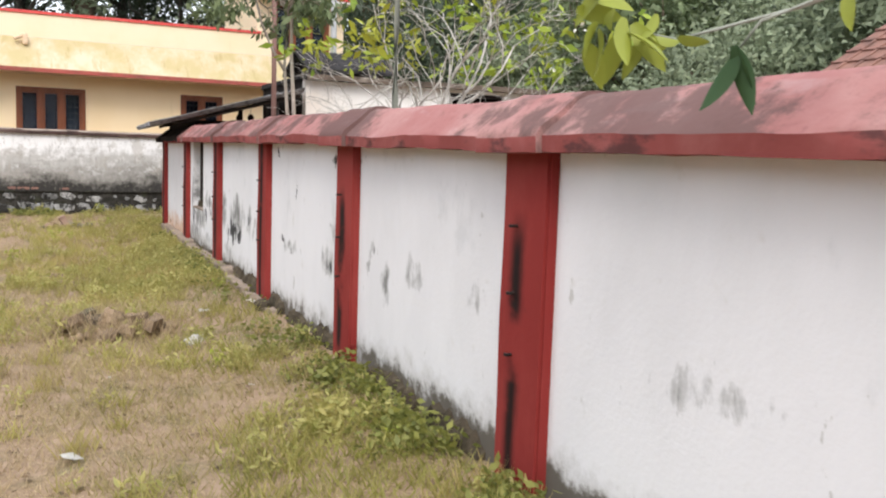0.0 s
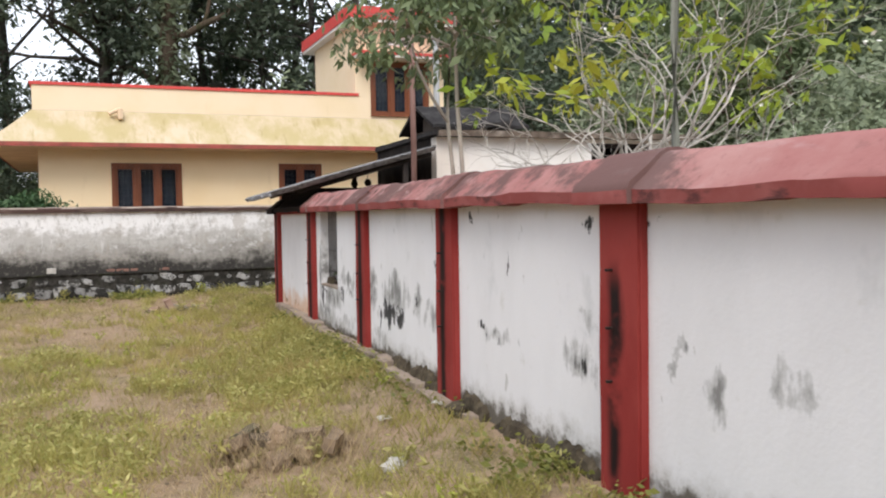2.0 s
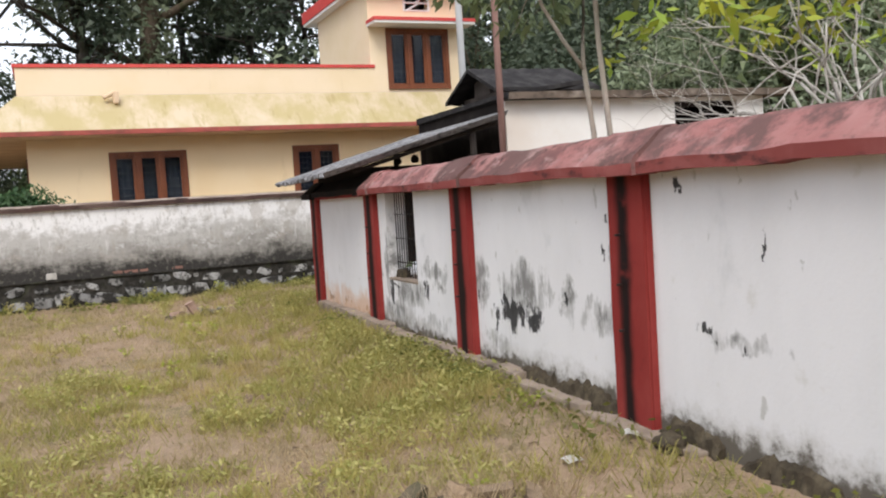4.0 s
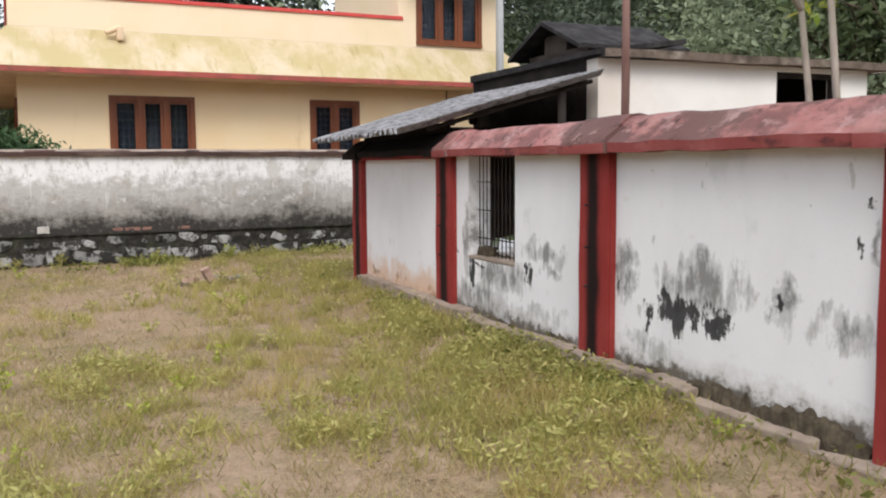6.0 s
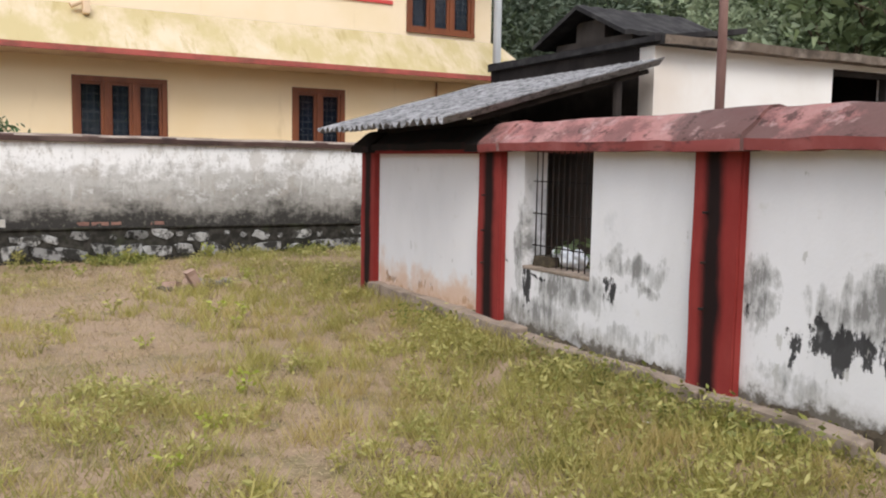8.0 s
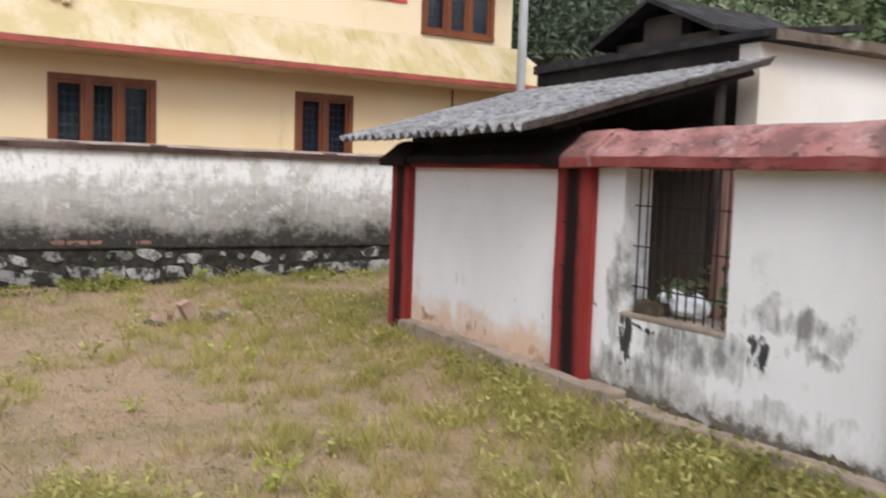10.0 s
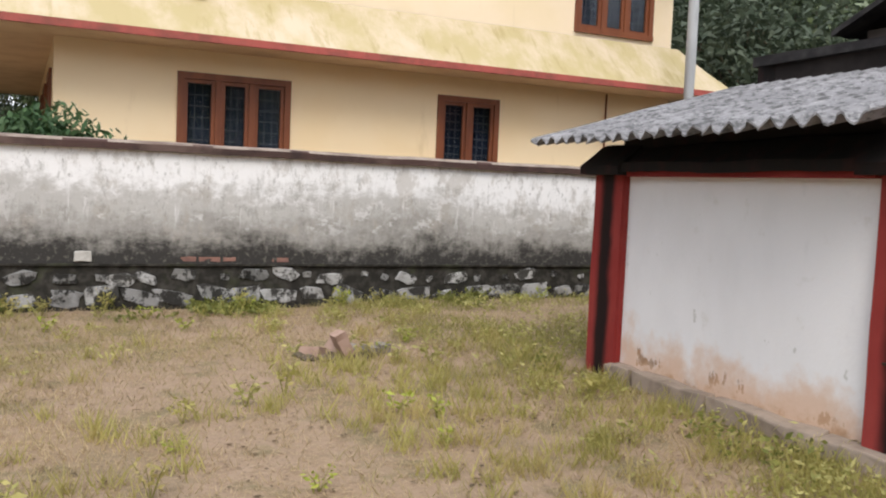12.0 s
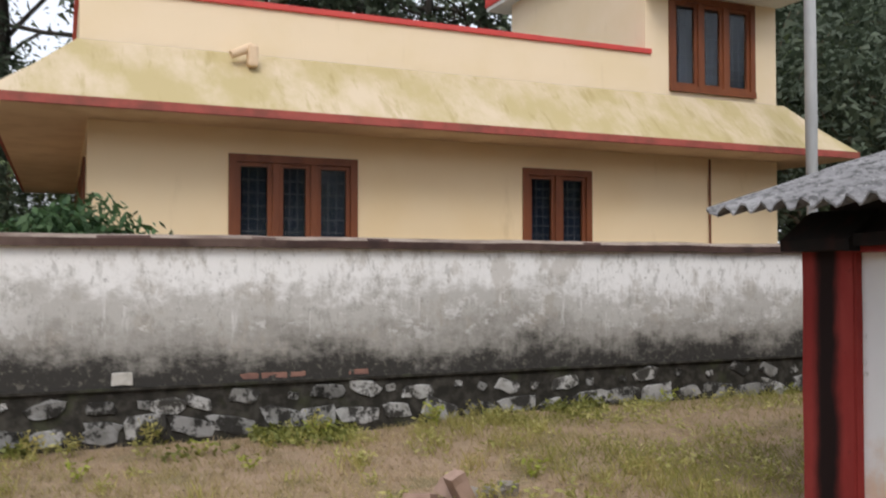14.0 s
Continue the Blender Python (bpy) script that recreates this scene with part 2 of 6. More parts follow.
def far_wall_plaster():
    k = Mat("weathered_wall_plaster", (0.79, 0.78, 0.78), 0.95)
    z = k.axis(2)
    x = k.axis(0)
    h = k.math("ADD", z, k.math("MULTIPLY", k.math("ADD", k.noise(1.7, (1.0, 1, 1.6), detail=10, rough=0.74), -0.5), 1.05))
    h = k.math("ADD", h, k.math("MULTIPLY", k.math("ADD", k.noise(0.5, detail=2, off=4), -0.5), 0.45))
    h = k.math("ADD", h, k.math("MULTIPLY", k.math("ADD", k.noise(10, (1.6, 1, 0.7), detail=7, rough=0.7, off=2), -0.5), 0.30))
    h = k.math("SUBTRACT", h, k.math("MULTIPLY", k.step(k.math("MULTIPLY", x, -1), 0.2, 3.2), 0.14))
    inv = k.math("MULTIPLY", h, -1)
    k.mix(k.step(inv, -1.44, -1.18), (0.42, 0.405, 0.385), 0.9)
    k.mix(k.step(inv, -1.12, -0.88), (0.27, 0.255, 0.235), 0.75)
    k.mix(k.step(k.noise(2.4, (1.5, 1, 1.0), detail=8, rough=0.7, off=51), 0.52, 0.62), (0.36, 0.325, 0.285), 0.5)
    k.mix(k.step(k.noise(8.0, (1.6, 1, 0.8), detail=8, rough=0.75, off=61), 0.54, 0.64), (0.24, 0.23, 0.21), 0.45)
    west = k.step(k.math("MULTIPLY", x, -1), 1.2, 2.2)
    k.mix(k.math("MULTIPLY", k.math("MULTIPLY", west, k.step(z, 0.68, 0.85)), k.step(k.noise(5.5, (1.6, 1, 0.9), detail=8, rough=0.72, off=71), 0.49, 0.56)), (0.74, 0.73, 0.73), 0.75)
    # whitewash left in flakes
    flakes = k.noise(4.2, (1.0, 1, 1.5), detail=9, rough=0.76, off=9)
    left = k.math("MULTIPLY", k.step(z, 0.72, 1.0), k.step(x, -1.0, 3.0))
    k.mix(k.math("MULTIPLY", k.step(k.math("ADD", flakes, k.math("MULTIPLY", left, 0.05)), 0.575, 0.65), k.step(z, 0.75, 1.0)), (0.72, 0.71, 0.71), 0.5)
    k.mix(k.step(k.noise(3.0, (2.6, 1, 0.5), detail=7, rough=0.7, off=31), 0.57, 0.68), (0.42, 0.41, 0.39), 0.4)
    k.mix(k.math("MULTIPLY", k.step(k.noise(5.0, (2.6, 1, 0.3), detail=6, rough=0.7, off=41), 0.58, 0.66), k.step(z, 0.75, 1.15)), (0.74, 0.73, 0.73), 0.5)
    # black band above the ledge
    k.mix(k.step(inv, -0.92, -0.72), (0.14, 0.132, 0.12), 0.8)
    k.mix(k.step(inv, -0.79, -0.61), (0.034, 0.032, 0.030), 0.93)
    k.mix(k.math("MULTIPLY", k.step(inv, -0.9, -0.7), k.step(k.noise(17, detail=7, rough=0.7, off=12), 0.54, 0.64)), (0.20, 0.185, 0.16), 0.5)
    k.mix(k.step(k.noise(15, (1, 1, 0.8), detail=7, rough=0.7, off=5), 0.61, 0.69), (0.16, 0.15, 0.14), 0.5)
    k.bump(k.noise(24, detail=6), 0.4, 0.01)
    return k.done()


def simple(name, base, rough=0.8, alt=None, scale=6.0, lo=0.4, hi=0.7, top=0.8, bump=0.25, bscale=40.0, stretch=(1, 1, 1), metal=0.0, dirt=None):
    k = Mat(name, base, rough, metal)
    if alt:
        k.mix(k.step(k.noise(scale, stretch), lo, hi), alt, top)
    if dirt:
        k.mix(k.step(k.noise(scale * 0.3, stretch, detail=6, off=5), 0.52, 0.7), dirt, 0.8)
    if bump:
        k.bump(k.noise(bscale, stretch), bump, 0.006)
    return k.done()


def foliage(name, base, alt, yellow=None, rough=0.55, thin=0.25):
    k = Mat(name, base, rough)
    k.mix(k.random(True), alt)
    if yellow:
        k.mix(k.step(k.noise(1.2, detail=3, off=3), 0.5, 0.66), yellow, 0.8)
    k.hsv(k.noise(0.9, detail=3), 0.6, 1.35)
    t = k.n.new("ShaderNodeBsdfTranslucent")
    a = k.n.new("ShaderNodeMixShader")
    a.inputs[0].default_value = thin
    k.l.new(k.col, t.inputs[0])
    k.l.new(k.p.outputs[0], a.inputs[1])
    k.l.new(t.outputs[0], a.inputs[2])
    k.l.new(a.outputs[0], k.n["Material Output"].inputs[0])
    return k.done()


def earth_ground():
    k = Mat("dry_earth", (0.345, 0.25, 0.178), 0.95)
    k.mix(k.step(k.noise(0.9, detail=6), 0.4, 0.65), (0.30, 0.215, 0.14))
    k.mix(k.step(k.noise(2.6, detail=6, off=3), 0.5, 0.66), (0.175, 0.15, 0.075), 0.75)
    k.mix(k.step(k.noise(22, detail=6, off=6), 0.5, 0.72), (0.38, 0.285, 0.185), 0.5)
    k.mix(k.step(k.noise(60, detail=4, off=7), 0.56, 0.70), (0.11, 0.08, 0.05), 0.65)
    k.mix(k.step(k.noise(1.1, detail=7, rough=0.7, off=13), 0.52, 0.64), (0.21, 0.165, 0.10), 0.55)
    k.bump(k.math("ADD", k.noise(30, detail=6), k.noise(5, detail=4)), 0.6, 0.03)
    return k.done()


def cream_paint():
    k = Mat("cream_house_paint", (0.88, 0.70, 0.46), 0.75)
    k.mix(k.step(k.noise(0.7, detail=4), 0.4, 0.7), (0.84, 0.64, 0.38), 0.7)
    k.mix(k.step(k.noise(2.2, (2.0, 2.0, 0.5), detail=6, off=5), 0.6, 0.8), (0.62, 0.45, 0.24), 0.4)
    k.bump(k.noise(30), 0.15, 0.004)
    return k.done()


def cream_upper():
    k = Mat("pale_cream_paint", (0.85, 0.70, 0.51), 0.75)
    k.mix(k.step(k.noise(1.1, detail=4), 0.4, 0.7), (0.80, 0.65, 0.43), 0.7)
    k.mix(k.step(k.noise(3.0, (2.0, 2.0, 0.4), detail=6, off=5), 0.62, 0.8), (0.6, 0.48, 0.30), 0.35)
    k.bump(k.noise(30), 0.15, 0.004)
    return k.done()


def algae_slope():
    k = Mat("algae_stained_cream", (0.61, 0.505, 0.37), 0.8)
    st = k.math("ADD", k.noise(1.1, (1.6, 1.1, 1.1), detail=6, rough=0.6), k.math("MULTIPLY", k.noise(4.5, (2.0, 0.8, 0.8), detail=4, off=4), 0.25))
    k.mix(k.step(st, 0.42, 0.76), (0.42, 0.345, 0.155), 0.75)
    k.mix(k.step(k.noise(2.2, (2.6, 0.6, 0.6), detail=7, rough=0.65, off=9), 0.54, 0.68), (0.35, 0.275, 0.115), 0.5)
    k.mix(k.step(k.noise(2.2, (1, 1, 0.6), detail=5, off=2), 0.6, 0.75), (0.66, 0.57, 0.40), 0.12)
    k.bump(k.noise(22), 0.2, 0.005)
    return k.done()


def bark(name, base, alt, moss=None):
    k = Mat(name, base, 0.95)
    k.mix(k.step(k.noise(9, (1, 1, 0.25), detail=6), 0.4, 0.7), alt)
    if moss:
        k.mix(k.step(k.noise(1.4, detail=5, off=4), 0.5, 0.65), moss, 0.8)
    k.bump(k.noise(26, (1, 1, 0.2), detail=6), 0.7, 0.02)
    return k.done()


def asbestos():
    k = Mat("weathered_corrugated_sheet", (0.21, 0.206, 0.215), 0.95)
    k.mix(k.step(k.noise(3, detail=6), 0.4, 0.7), (0.30, 0.295, 0.305))
    k.mix(k.step(k.noise(20, (0.6, 1, 1), detail=7, rough=0.7, off=3), 0.46, 0.62), (0.065, 0.065, 0.065), 0.8)
    k.mix(k.step(k.noise(70, detail=4, off=3), 0.6, 0.7), (0.52, 0.51, 0.50), 0.6)
    k.bump(k.noise(40, detail=6), 0.5, 0.01)
    return k.done()


def rubble():
    k = Mat("rubble_stone", (0.37, 0.365, 0.36), 0.95)
    k.mix(k.step(k.noise(7, detail=6), 0.42, 0.62), (0.25, 0.245, 0.235))
    k.mix(k.step(k.noise(5.5, detail=9, rough=0.75, off=3), 0.475, 0.545), (0.030, 0.028, 0.025), 0.95)
    k.hsv(k.random(), 0.55, 1.35)
    k.bump(k.noise(18, detail=6), 0.6, 0.02)
    return k.done()


M = {
    "plaster": plaster_white(), "red": red_paint(), "pillar": red_streaked(), "soot_shade": soot_shade(), "coping": coping_paint(),
    "fascia": coping_fascia(), "far": far_wall_plaster(), "cream": cream_paint(), "cream2": cream_upper(), "algae": algae_slope(),
    "earth": earth_ground(), "asbestos": asbestos(), "rubble": rubble(),
    "mortar": simple("blackened_mortar", (0.026, 0.024, 0.021), 0.95, (0.075, 0.069, 0.06), 9, dirt=(0.05, 0.055, 0.03), bump=0.5, bscale=24),
    "cap": simple("mossy_wall_cap", (0.34, 0.28, 0.24), 0.9, (0.20, 0.155, 0.13), 5, dirt=(0.14, 0.10, 0.085)),
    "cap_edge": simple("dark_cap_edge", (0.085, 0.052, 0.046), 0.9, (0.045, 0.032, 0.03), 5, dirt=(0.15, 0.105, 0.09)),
    "trim": simple("bright_red_trim", (0.62, 0.075, 0.065), 0.6, (0.50, 0.06, 0.06), 5, top=0.7, bump=0.1),
    "eave_red": simple("faded_red_eave", (0.40, 0.088, 0.07), 0.7, (0.19, 0.062, 0.045), 4, stretch=(1, 1, 1), dirt=(0.20, 0.085, 0.055)),
    "soffit": simple("soffit_cream", (0.74, 0.57, 0.40), 0.85, (0.62, 0.45, 0.30), 2.5),
    "wood": simple("stained_window_wood", (0.20, 0.062, 0.024), 0.5, (0.13, 0.038, 0.016), 7, stretch=(1, 1, 0.2), bump=0.2),
    "curtain": simple("dark_window_cloth", (0.020, 0.026, 0.042), 0.9, (0.012, 0.015, 0.024), 9, stretch=(3, 3, 0.3)),
    "iron": simple("dark_iron_bar", (0.03, 0.028, 0.028), 0.6, (0.07, 0.04, 0.03), 20, metal=0.6),
    "grille": simple("grey_iron_grille", (0.058, 0.063, 0.078), 0.7, (0.035, 0.038, 0.046), 9),
    "white_paint": simple("white_paint", (0.78, 0.77, 0.75), 0.7, (0.68, 0.67, 0.65), 4, top=0.6, bump=0.1),
    "out_white": simple("outbuilding_limewash", (0.82, 0.80, 0.78), 0.9, (0.75, 0.715, 0.68), 1.2, dirt=(0.72, 0.64, 0.57)),
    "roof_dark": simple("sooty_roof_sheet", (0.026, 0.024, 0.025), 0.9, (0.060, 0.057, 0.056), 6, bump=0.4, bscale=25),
    "slab": simple("mossy_slab_edge", (0.16, 0.125, 0.10), 0.95, (0.055, 0.045, 0.037), 6, dirt=(0.33, 0.28, 0.24), bump=0.6, bscale=20),
    "dark_wall": simple("near_black_wall", (0.028, 0.024, 0.023), 0.95, (0.058, 0.049, 0.045), 2.5, bump=0.4),
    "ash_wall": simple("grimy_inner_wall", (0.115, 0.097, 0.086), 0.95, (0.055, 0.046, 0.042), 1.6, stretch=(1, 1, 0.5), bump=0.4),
    "concrete": simple("old_concrete", (0.30, 0.27, 0.24), 0.95, (0.19, 0.165, 0.14), 5, dirt=(0.10, 0.09, 0.07), bump=0.6, bscale=18),
    "rust_pipe": simple("rust_brown_pipe", (0.25, 0.15, 0.13), 0.75, (0.17, 0.09, 0.075), 6, stretch=(1, 1, 0.3)),
    "grey_pole": simple("grey_concrete_pole", (0.42, 0.43, 0.44), 0.85, (0.33, 0.34, 0.35), 4, stretch=(1, 1, 0.3)),
    "plastic": simple("white_plastic_bag", (0.80, 0.81, 0.84), 0.4, (0.70, 0.72, 0.77), 9, bump=0.5, bscale=30),
    "brick": simple("broken_laterite", (0.37, 0.255, 0.205), 0.95, (0.27, 0.18, 0.14), 9, dirt=(0.21, 0.155, 0.11), bump=0.6, bscale=30),
    "paper": simple("litter_white", (0.70, 0.69, 0.66), 0.8, (0.58, 0.56, 0.52), 20),
    "tile": simple("clay_roof_tile", (0.27, 0.145, 0.115), 0.85, (0.18, 0.10, 0.085), 6, dirt=(0.13, 0.085, 0.075)),
    "bark_dark": bark("dark_bark", (0.075, 0.066, 0.058), (0.14, 0.125, 0.11), (0.05, 0.06, 0.025)),
    "bark_brown": bark("brown_bark", (0.15, 0.115, 0.085), (0.085, 0.065, 0.048), (0.07, 0.075, 0.035)),
    "bark_pale": bark("pale_bark", (0.62, 0.59, 0.55), (0.33, 0.305, 0.275), (0.30, 0.285, 0.24)),
    "bark_stem": bark("pale_brown_bark", (0.46, 0.40, 0.35), (0.31, 0.26, 0.22), (0.34, 0.31, 0.26)),
    "bark_grey": bark("grey_green_bark", (0.30, 0.31, 0.27), (0.19, 0.20, 0.17)),
    "leaf_dark": foliage("dark_leaves", (0.052, 0.075, 0.046), (0.115, 0.145, 0.095)),
    "leaf_mid": foliage("green_leaves", (0.098, 0.14, 0.065), (0.205, 0.255, 0.12)),
    "leaf_grey": foliage("grey_green_leaves", (0.16, 0.20, 0.12), (0.31, 0.36, 0.225)),
    "leaf_lime": foliage("yellow_green_leaves", (0.20, 0.30, 0.03), (0.36, 0.44, 0.05), (0.44, 0.43, 0.05)),
    "leaf_fresh": foliage("fresh_leaves", (0.28, 0.34, 0.045), (0.43, 0.45, 0.075)),
    "leaf_old": foliage("dark_green_leaf", (0.038, 0.09, 0.035), (0.075, 0.14, 0.05)),
    "grass_dry": foliage("dry_grass", (0.42, 0.325, 0.20), (0.55, 0.435, 0.28), rough=0.8, thin=0.45),
    "grass_mix": foliage("yellowing_grass", (0.33, 0.275, 0.115), (0.45, 0.38, 0.19), rough=0.7, thin=0.45),
    "grass_green": foliage("green_grass", (0.24, 0.235, 0.06), (0.36, 0.34, 0.10), rough=0.6, thin=0.45),
    "leaf_weed": foliage("weed_leaves", (0.30, 0.305, 0.085), (0.60, 0.55, 0.22), thin=0.45),
    "dead_leaf": foliage("dead_leaves", (0.22, 0.15, 0.085), (0.10, 0.075, 0.05), rough=0.8, thin=0.2),
    "tuft": foliage("grass_tuft", (0.34, 0.325, 0.09), (0.53, 0.46, 0.17), (0.50, 0.39, 0.17), rough=0.6, thin=0.45),
    "foot_leaf": foliage("wall_foot_leaves", (0.14, 0.16, 0.04), (0.28, 0.28, 0.07), thin=0.35),
    "plinth": simple("worn_plinth_cement", (0.33, 0.265, 0.215), 0.95, (0.19, 0.15, 0.12), 5, dirt=(0.11, 0.09, 0.065), bump=0.6, bscale=18),
    "moss": simple("dark_moss_crust", (0.060, 0.048, 0.034), 0.95, (0.115, 0.095, 0.065), 14, dirt=(0.03, 0.026, 0.02), bump=0.8, bscale=45),
    "pale_block": simple("pale_block", (0.50, 0.48, 0.45), 0.9, (0.36, 0.34, 0.31), 12, bump=0.4),
    "dark_clay": simple("dark_clay", (0.035, 0.028, 0.025), 0.8, (0.07, 0.05, 0.04), 12),
    "clod": simple("dug_earth", (0.25, 0.185, 0.125), 0.95, (0.14, 0.10, 0.07), 14, bump=0.6, bscale=30),
    "flower": simple("white_petals", (0.80, 0.78, 0.72), 0.6, bump=0),
}


def glass_mat():
    m = bpy.data.materials.new("window_glass")
    m.use_nodes = True
    n, l = m.node_tree.nodes, m.node_tree.links
    p = n["Principled BSDF"]
    p.inputs["Base Color"].default_value = (0.82, 0.87, 0.9, 1)
    p.inputs["Roughness"].default_value = 0.06
    p.inputs["Transmission Weight"].default_value = 1.0
    p.inputs["IOR"].default_value = 1.3
    p.inputs["Specular IOR Level"].default_value = 0.2
    return m


M["glass"] = glass_mat()

# ---- building helpers ----
def box(bm, x0, x1, y0, y1, z0, z1):
    v = [bm.verts.new((x, y, z)) for z in (z0, z1) for y in (y0, y1) for x in (x0, x1)]
    for f in ((0, 2, 3, 1), (4, 5, 7, 6), (0, 1, 5, 4), (2, 6, 7, 3), (0, 4, 6, 2), (1, 3, 7, 5)):
        bm.faces.new([v[i] for i in f])
    return bm


def boxes(*dims, bevel=0.0):
    bm = bmesh.new()
    for d in dims:
        box(bm, *d)
    if bevel:
        bmesh.ops.bevel(bm, geom=bm.edges[:], offset=bevel, segments=2, affect="EDGES", profile=0.6)
    return bm


def roughen(bm, amount, scale=3.0, cuts=0):
    if cuts:
        bmesh.ops.subdivide_edges(bm, edges=bm.edges[:], cuts=cuts, use_grid_fill=True)
    for v in bm.verts:
        v.co += Vector(noise.noise_vector(v.co * scale)) * amount
    return bm


def to_object(name, bm, material, smooth=False):
    me = bpy.data.meshes.new(name)
    bmesh.ops.recalc_face_normals(bm, faces=bm.faces[:])
    bm.to_mesh(me)
    bm.free()
    me.materials.append(material)
    if smooth:
        me.shade_smooth()
    return new(name, me)


def part(name, bm, material, parent, label="", smooth=False, at=None):
    ob = to_object(name, bm, material, smooth)
    ob.parent = parent
    if at is not None:
        ob.matrix_basis = at
    return tagged(ob, label)


def piece(name, me, parent, m):
    ob = new(name, me)
    ob.parent, ob.matrix_basis = parent, m
    return ob


def root(name, x, y, z, rz=0.0, label="", category="", group="", kind=""):
    ob = new(name)
    ob.empty_display_size = 0.2
    ob.matrix_basis = pose(x, y, z, 0, 0, rz)
    return tagged(ob, label, category, group, kind)


def tube(bm, pts, radii, seg=8, cap=True):
    rings = []
    for i, p in enumerate(pts):
        a = pts[max(i - 1, 0)]
        b = pts[min(i + 1, len(pts) - 1)]
        q = (Vector(b) - Vector(a)).to_track_quat("Z", "Y")
        rings.append([bm.verts.new(Vector(p) + q @ Vector((math.cos(k * math.tau / seg) * radii[i], math.sin(k * math.tau / seg) * radii[i], 0))) for k in range(seg)])
    for r, s in zip(rings, rings[1:]):
        for k in range(seg):
            bm.faces.new((r[k], r[(k + 1) % seg], s[(k + 1) % seg], s[k]))
    if cap:
        bm.faces.new(rings[-1])
        bm.faces.new(rings[0][::-1])
    return bm


def quads(name, V, material):
    """One mesh of loose leaves or blades; V has the shape (n, 3 or 4, 3)."""
    n, k = V.shape[:2]
    me = bpy.data.meshes.new(name)
    me.vertices.add(n * k)
    me.vertices.foreach_set("co", np.asarray(V, dtype=np.float32).ravel())
    me.loops.add(n * k)
    me.loops.foreach_set("vertex_index", np.arange(n * k, dtype=np.int32))
    me.polygons.add(n)
    me.polygons.foreach_set("loop_start", np.arange(0, n * k, k, dtype=np.int32))
    me.update(calc_edges=True)
    me.materials.append(material)
    return me


def leaves(C, size, rng, droop=0.35, aspect=0.28, spread=0.35, small=False):
    """Pointed leaves at the places C, each of its own length and turn."""
    n = len(C)
    d = rng.normal(size=(n, 3))
    d /= np.linalg.norm(d, axis=1)[:, None]
    d[:, 2] = d[:, 2] * 0.6 - droop
    d /= np.linalg.norm(d, axis=1)[:, None]
    w = np.cross(d, rng.normal(size=(n, 3)))
    w /= np.linalg.norm(w, axis=1)[:, None]
    s = size * (1 + spread * rng.normal(size=(n, 1))).clip(0.4, 1.8)
    if small:
        return np.stack([C + w * s * aspect * 0.8, C + d * s, C - w * s * aspect * 0.8], axis=1)
    mid = C + d * s * 0.45
    return np.stack([C, mid + w * s * aspect, C + d * s, mid - w * s * aspect], axis=1)


def grow(rng, p, d, length, radius, depth, out, tips, bend=0.25, split=(2, 3), shrink=0.68, angle=0.6, lift=0.15, steps=4):
    """A limb and its branches: fills out with (points, radii) and tips with end points."""
    pts, rad = [Vector(p)], [radius]
    d = Vector(d).normalized()
    for i in range(steps):
        d = (d + Vector(rng.normal(size=3)) * bend * 0.5 + Vector((0, 0, lift * 0.3))).normalized()
        pts.append(pts[-1] + d * length / steps)
        rad.append(radius * (1 - 0.42 * (i + 1) / steps))
    out.append((pts, rad))
    if depth <= 0:
        tips.append((pts[-1], d))
        return
    for _ in range(rng.integers(split[0], split[1] + 1)):
        side = Vector(rng.normal(size=3)).cross(d)
        if side.length < 1e-3:
            continue
        nd = (d + side.normalized() * math.tan(angle * rng.uniform(0.6, 1.2)) + Vector((0, 0, lift))).normalized()
        k = rng.integers(max(1, steps - 2), steps + 1)
        grow(rng, pts[k], nd, length * shrink * rng.uniform(0.75, 1.2), rad[k] * 0.72, depth - 1, out, tips, bend, split, shrink, angle, lift, steps)


def limbs_mesh(out, seg=6):
    bm = bmesh.new()
    for pts, rad in out:
        tube(bm, pts, rad, seg if rad[0] > 0.03 else 5)
    return bm

# ---- ground ----
WALL_X0, WALL_SLOPE = 1.825, 0.0322


def wall_x(y):
    return WALL_X0 + WALL_SLOPE * y


def smooth(a, b, v):
    u = min(max((v - a) / (b - a), 0.0), 1.0)
    return u * u * (3 - 2 * u)


def ground_z(x, y):
    z = 0.02 * smooth(9, 17, y) + 0.08 * smooth(17.3, 19.0, y)
    z += 0.13 * (1 - z / 0.2) * smooth(-1.1, -0.05, x - wall_x(y))
    near = abs(x) < 14 and -12 < y < 20
    if near:
        z += 0.022 * noise.noise((x * 0.9, y * 0.9, 0)) + 0.012 * noise.noise((x * 3.1, y * 3.1, 2))
    return z


def make_ground():
    xs = [-900, -300, -100, -50, -30, -22] + list(np.arange(-16, 3.3, 0.22)) + [4, 6, 9, 14, 22, 40, 100, 300, 900]
    ys = [-900, -300, -100, -50, -30, -20] + list(np.arange(-12, 19.8, 0.22)) + [21, 24, 30, 40, 60, 100, 300, 900]
    verts = [(x, y, ground_z(x, y)) for y in ys for x in xs]
    w = len(xs)
    faces = [(j * w + i, j * w + i + 1, (j + 1) * w + i + 1, (j + 1) * w + i) for j in range(len(ys) - 1) for i in range(w - 1)]
    me = bpy.data.meshes.new("ground")
    me.from_pydata(verts, [], faces)
    me.materials.append(M["earth"])
    me.shade_smooth()
    tagged(new("ground", me), "uneven yard of dry brown earth and thin grass", "ground", kind="structure")


make_ground()

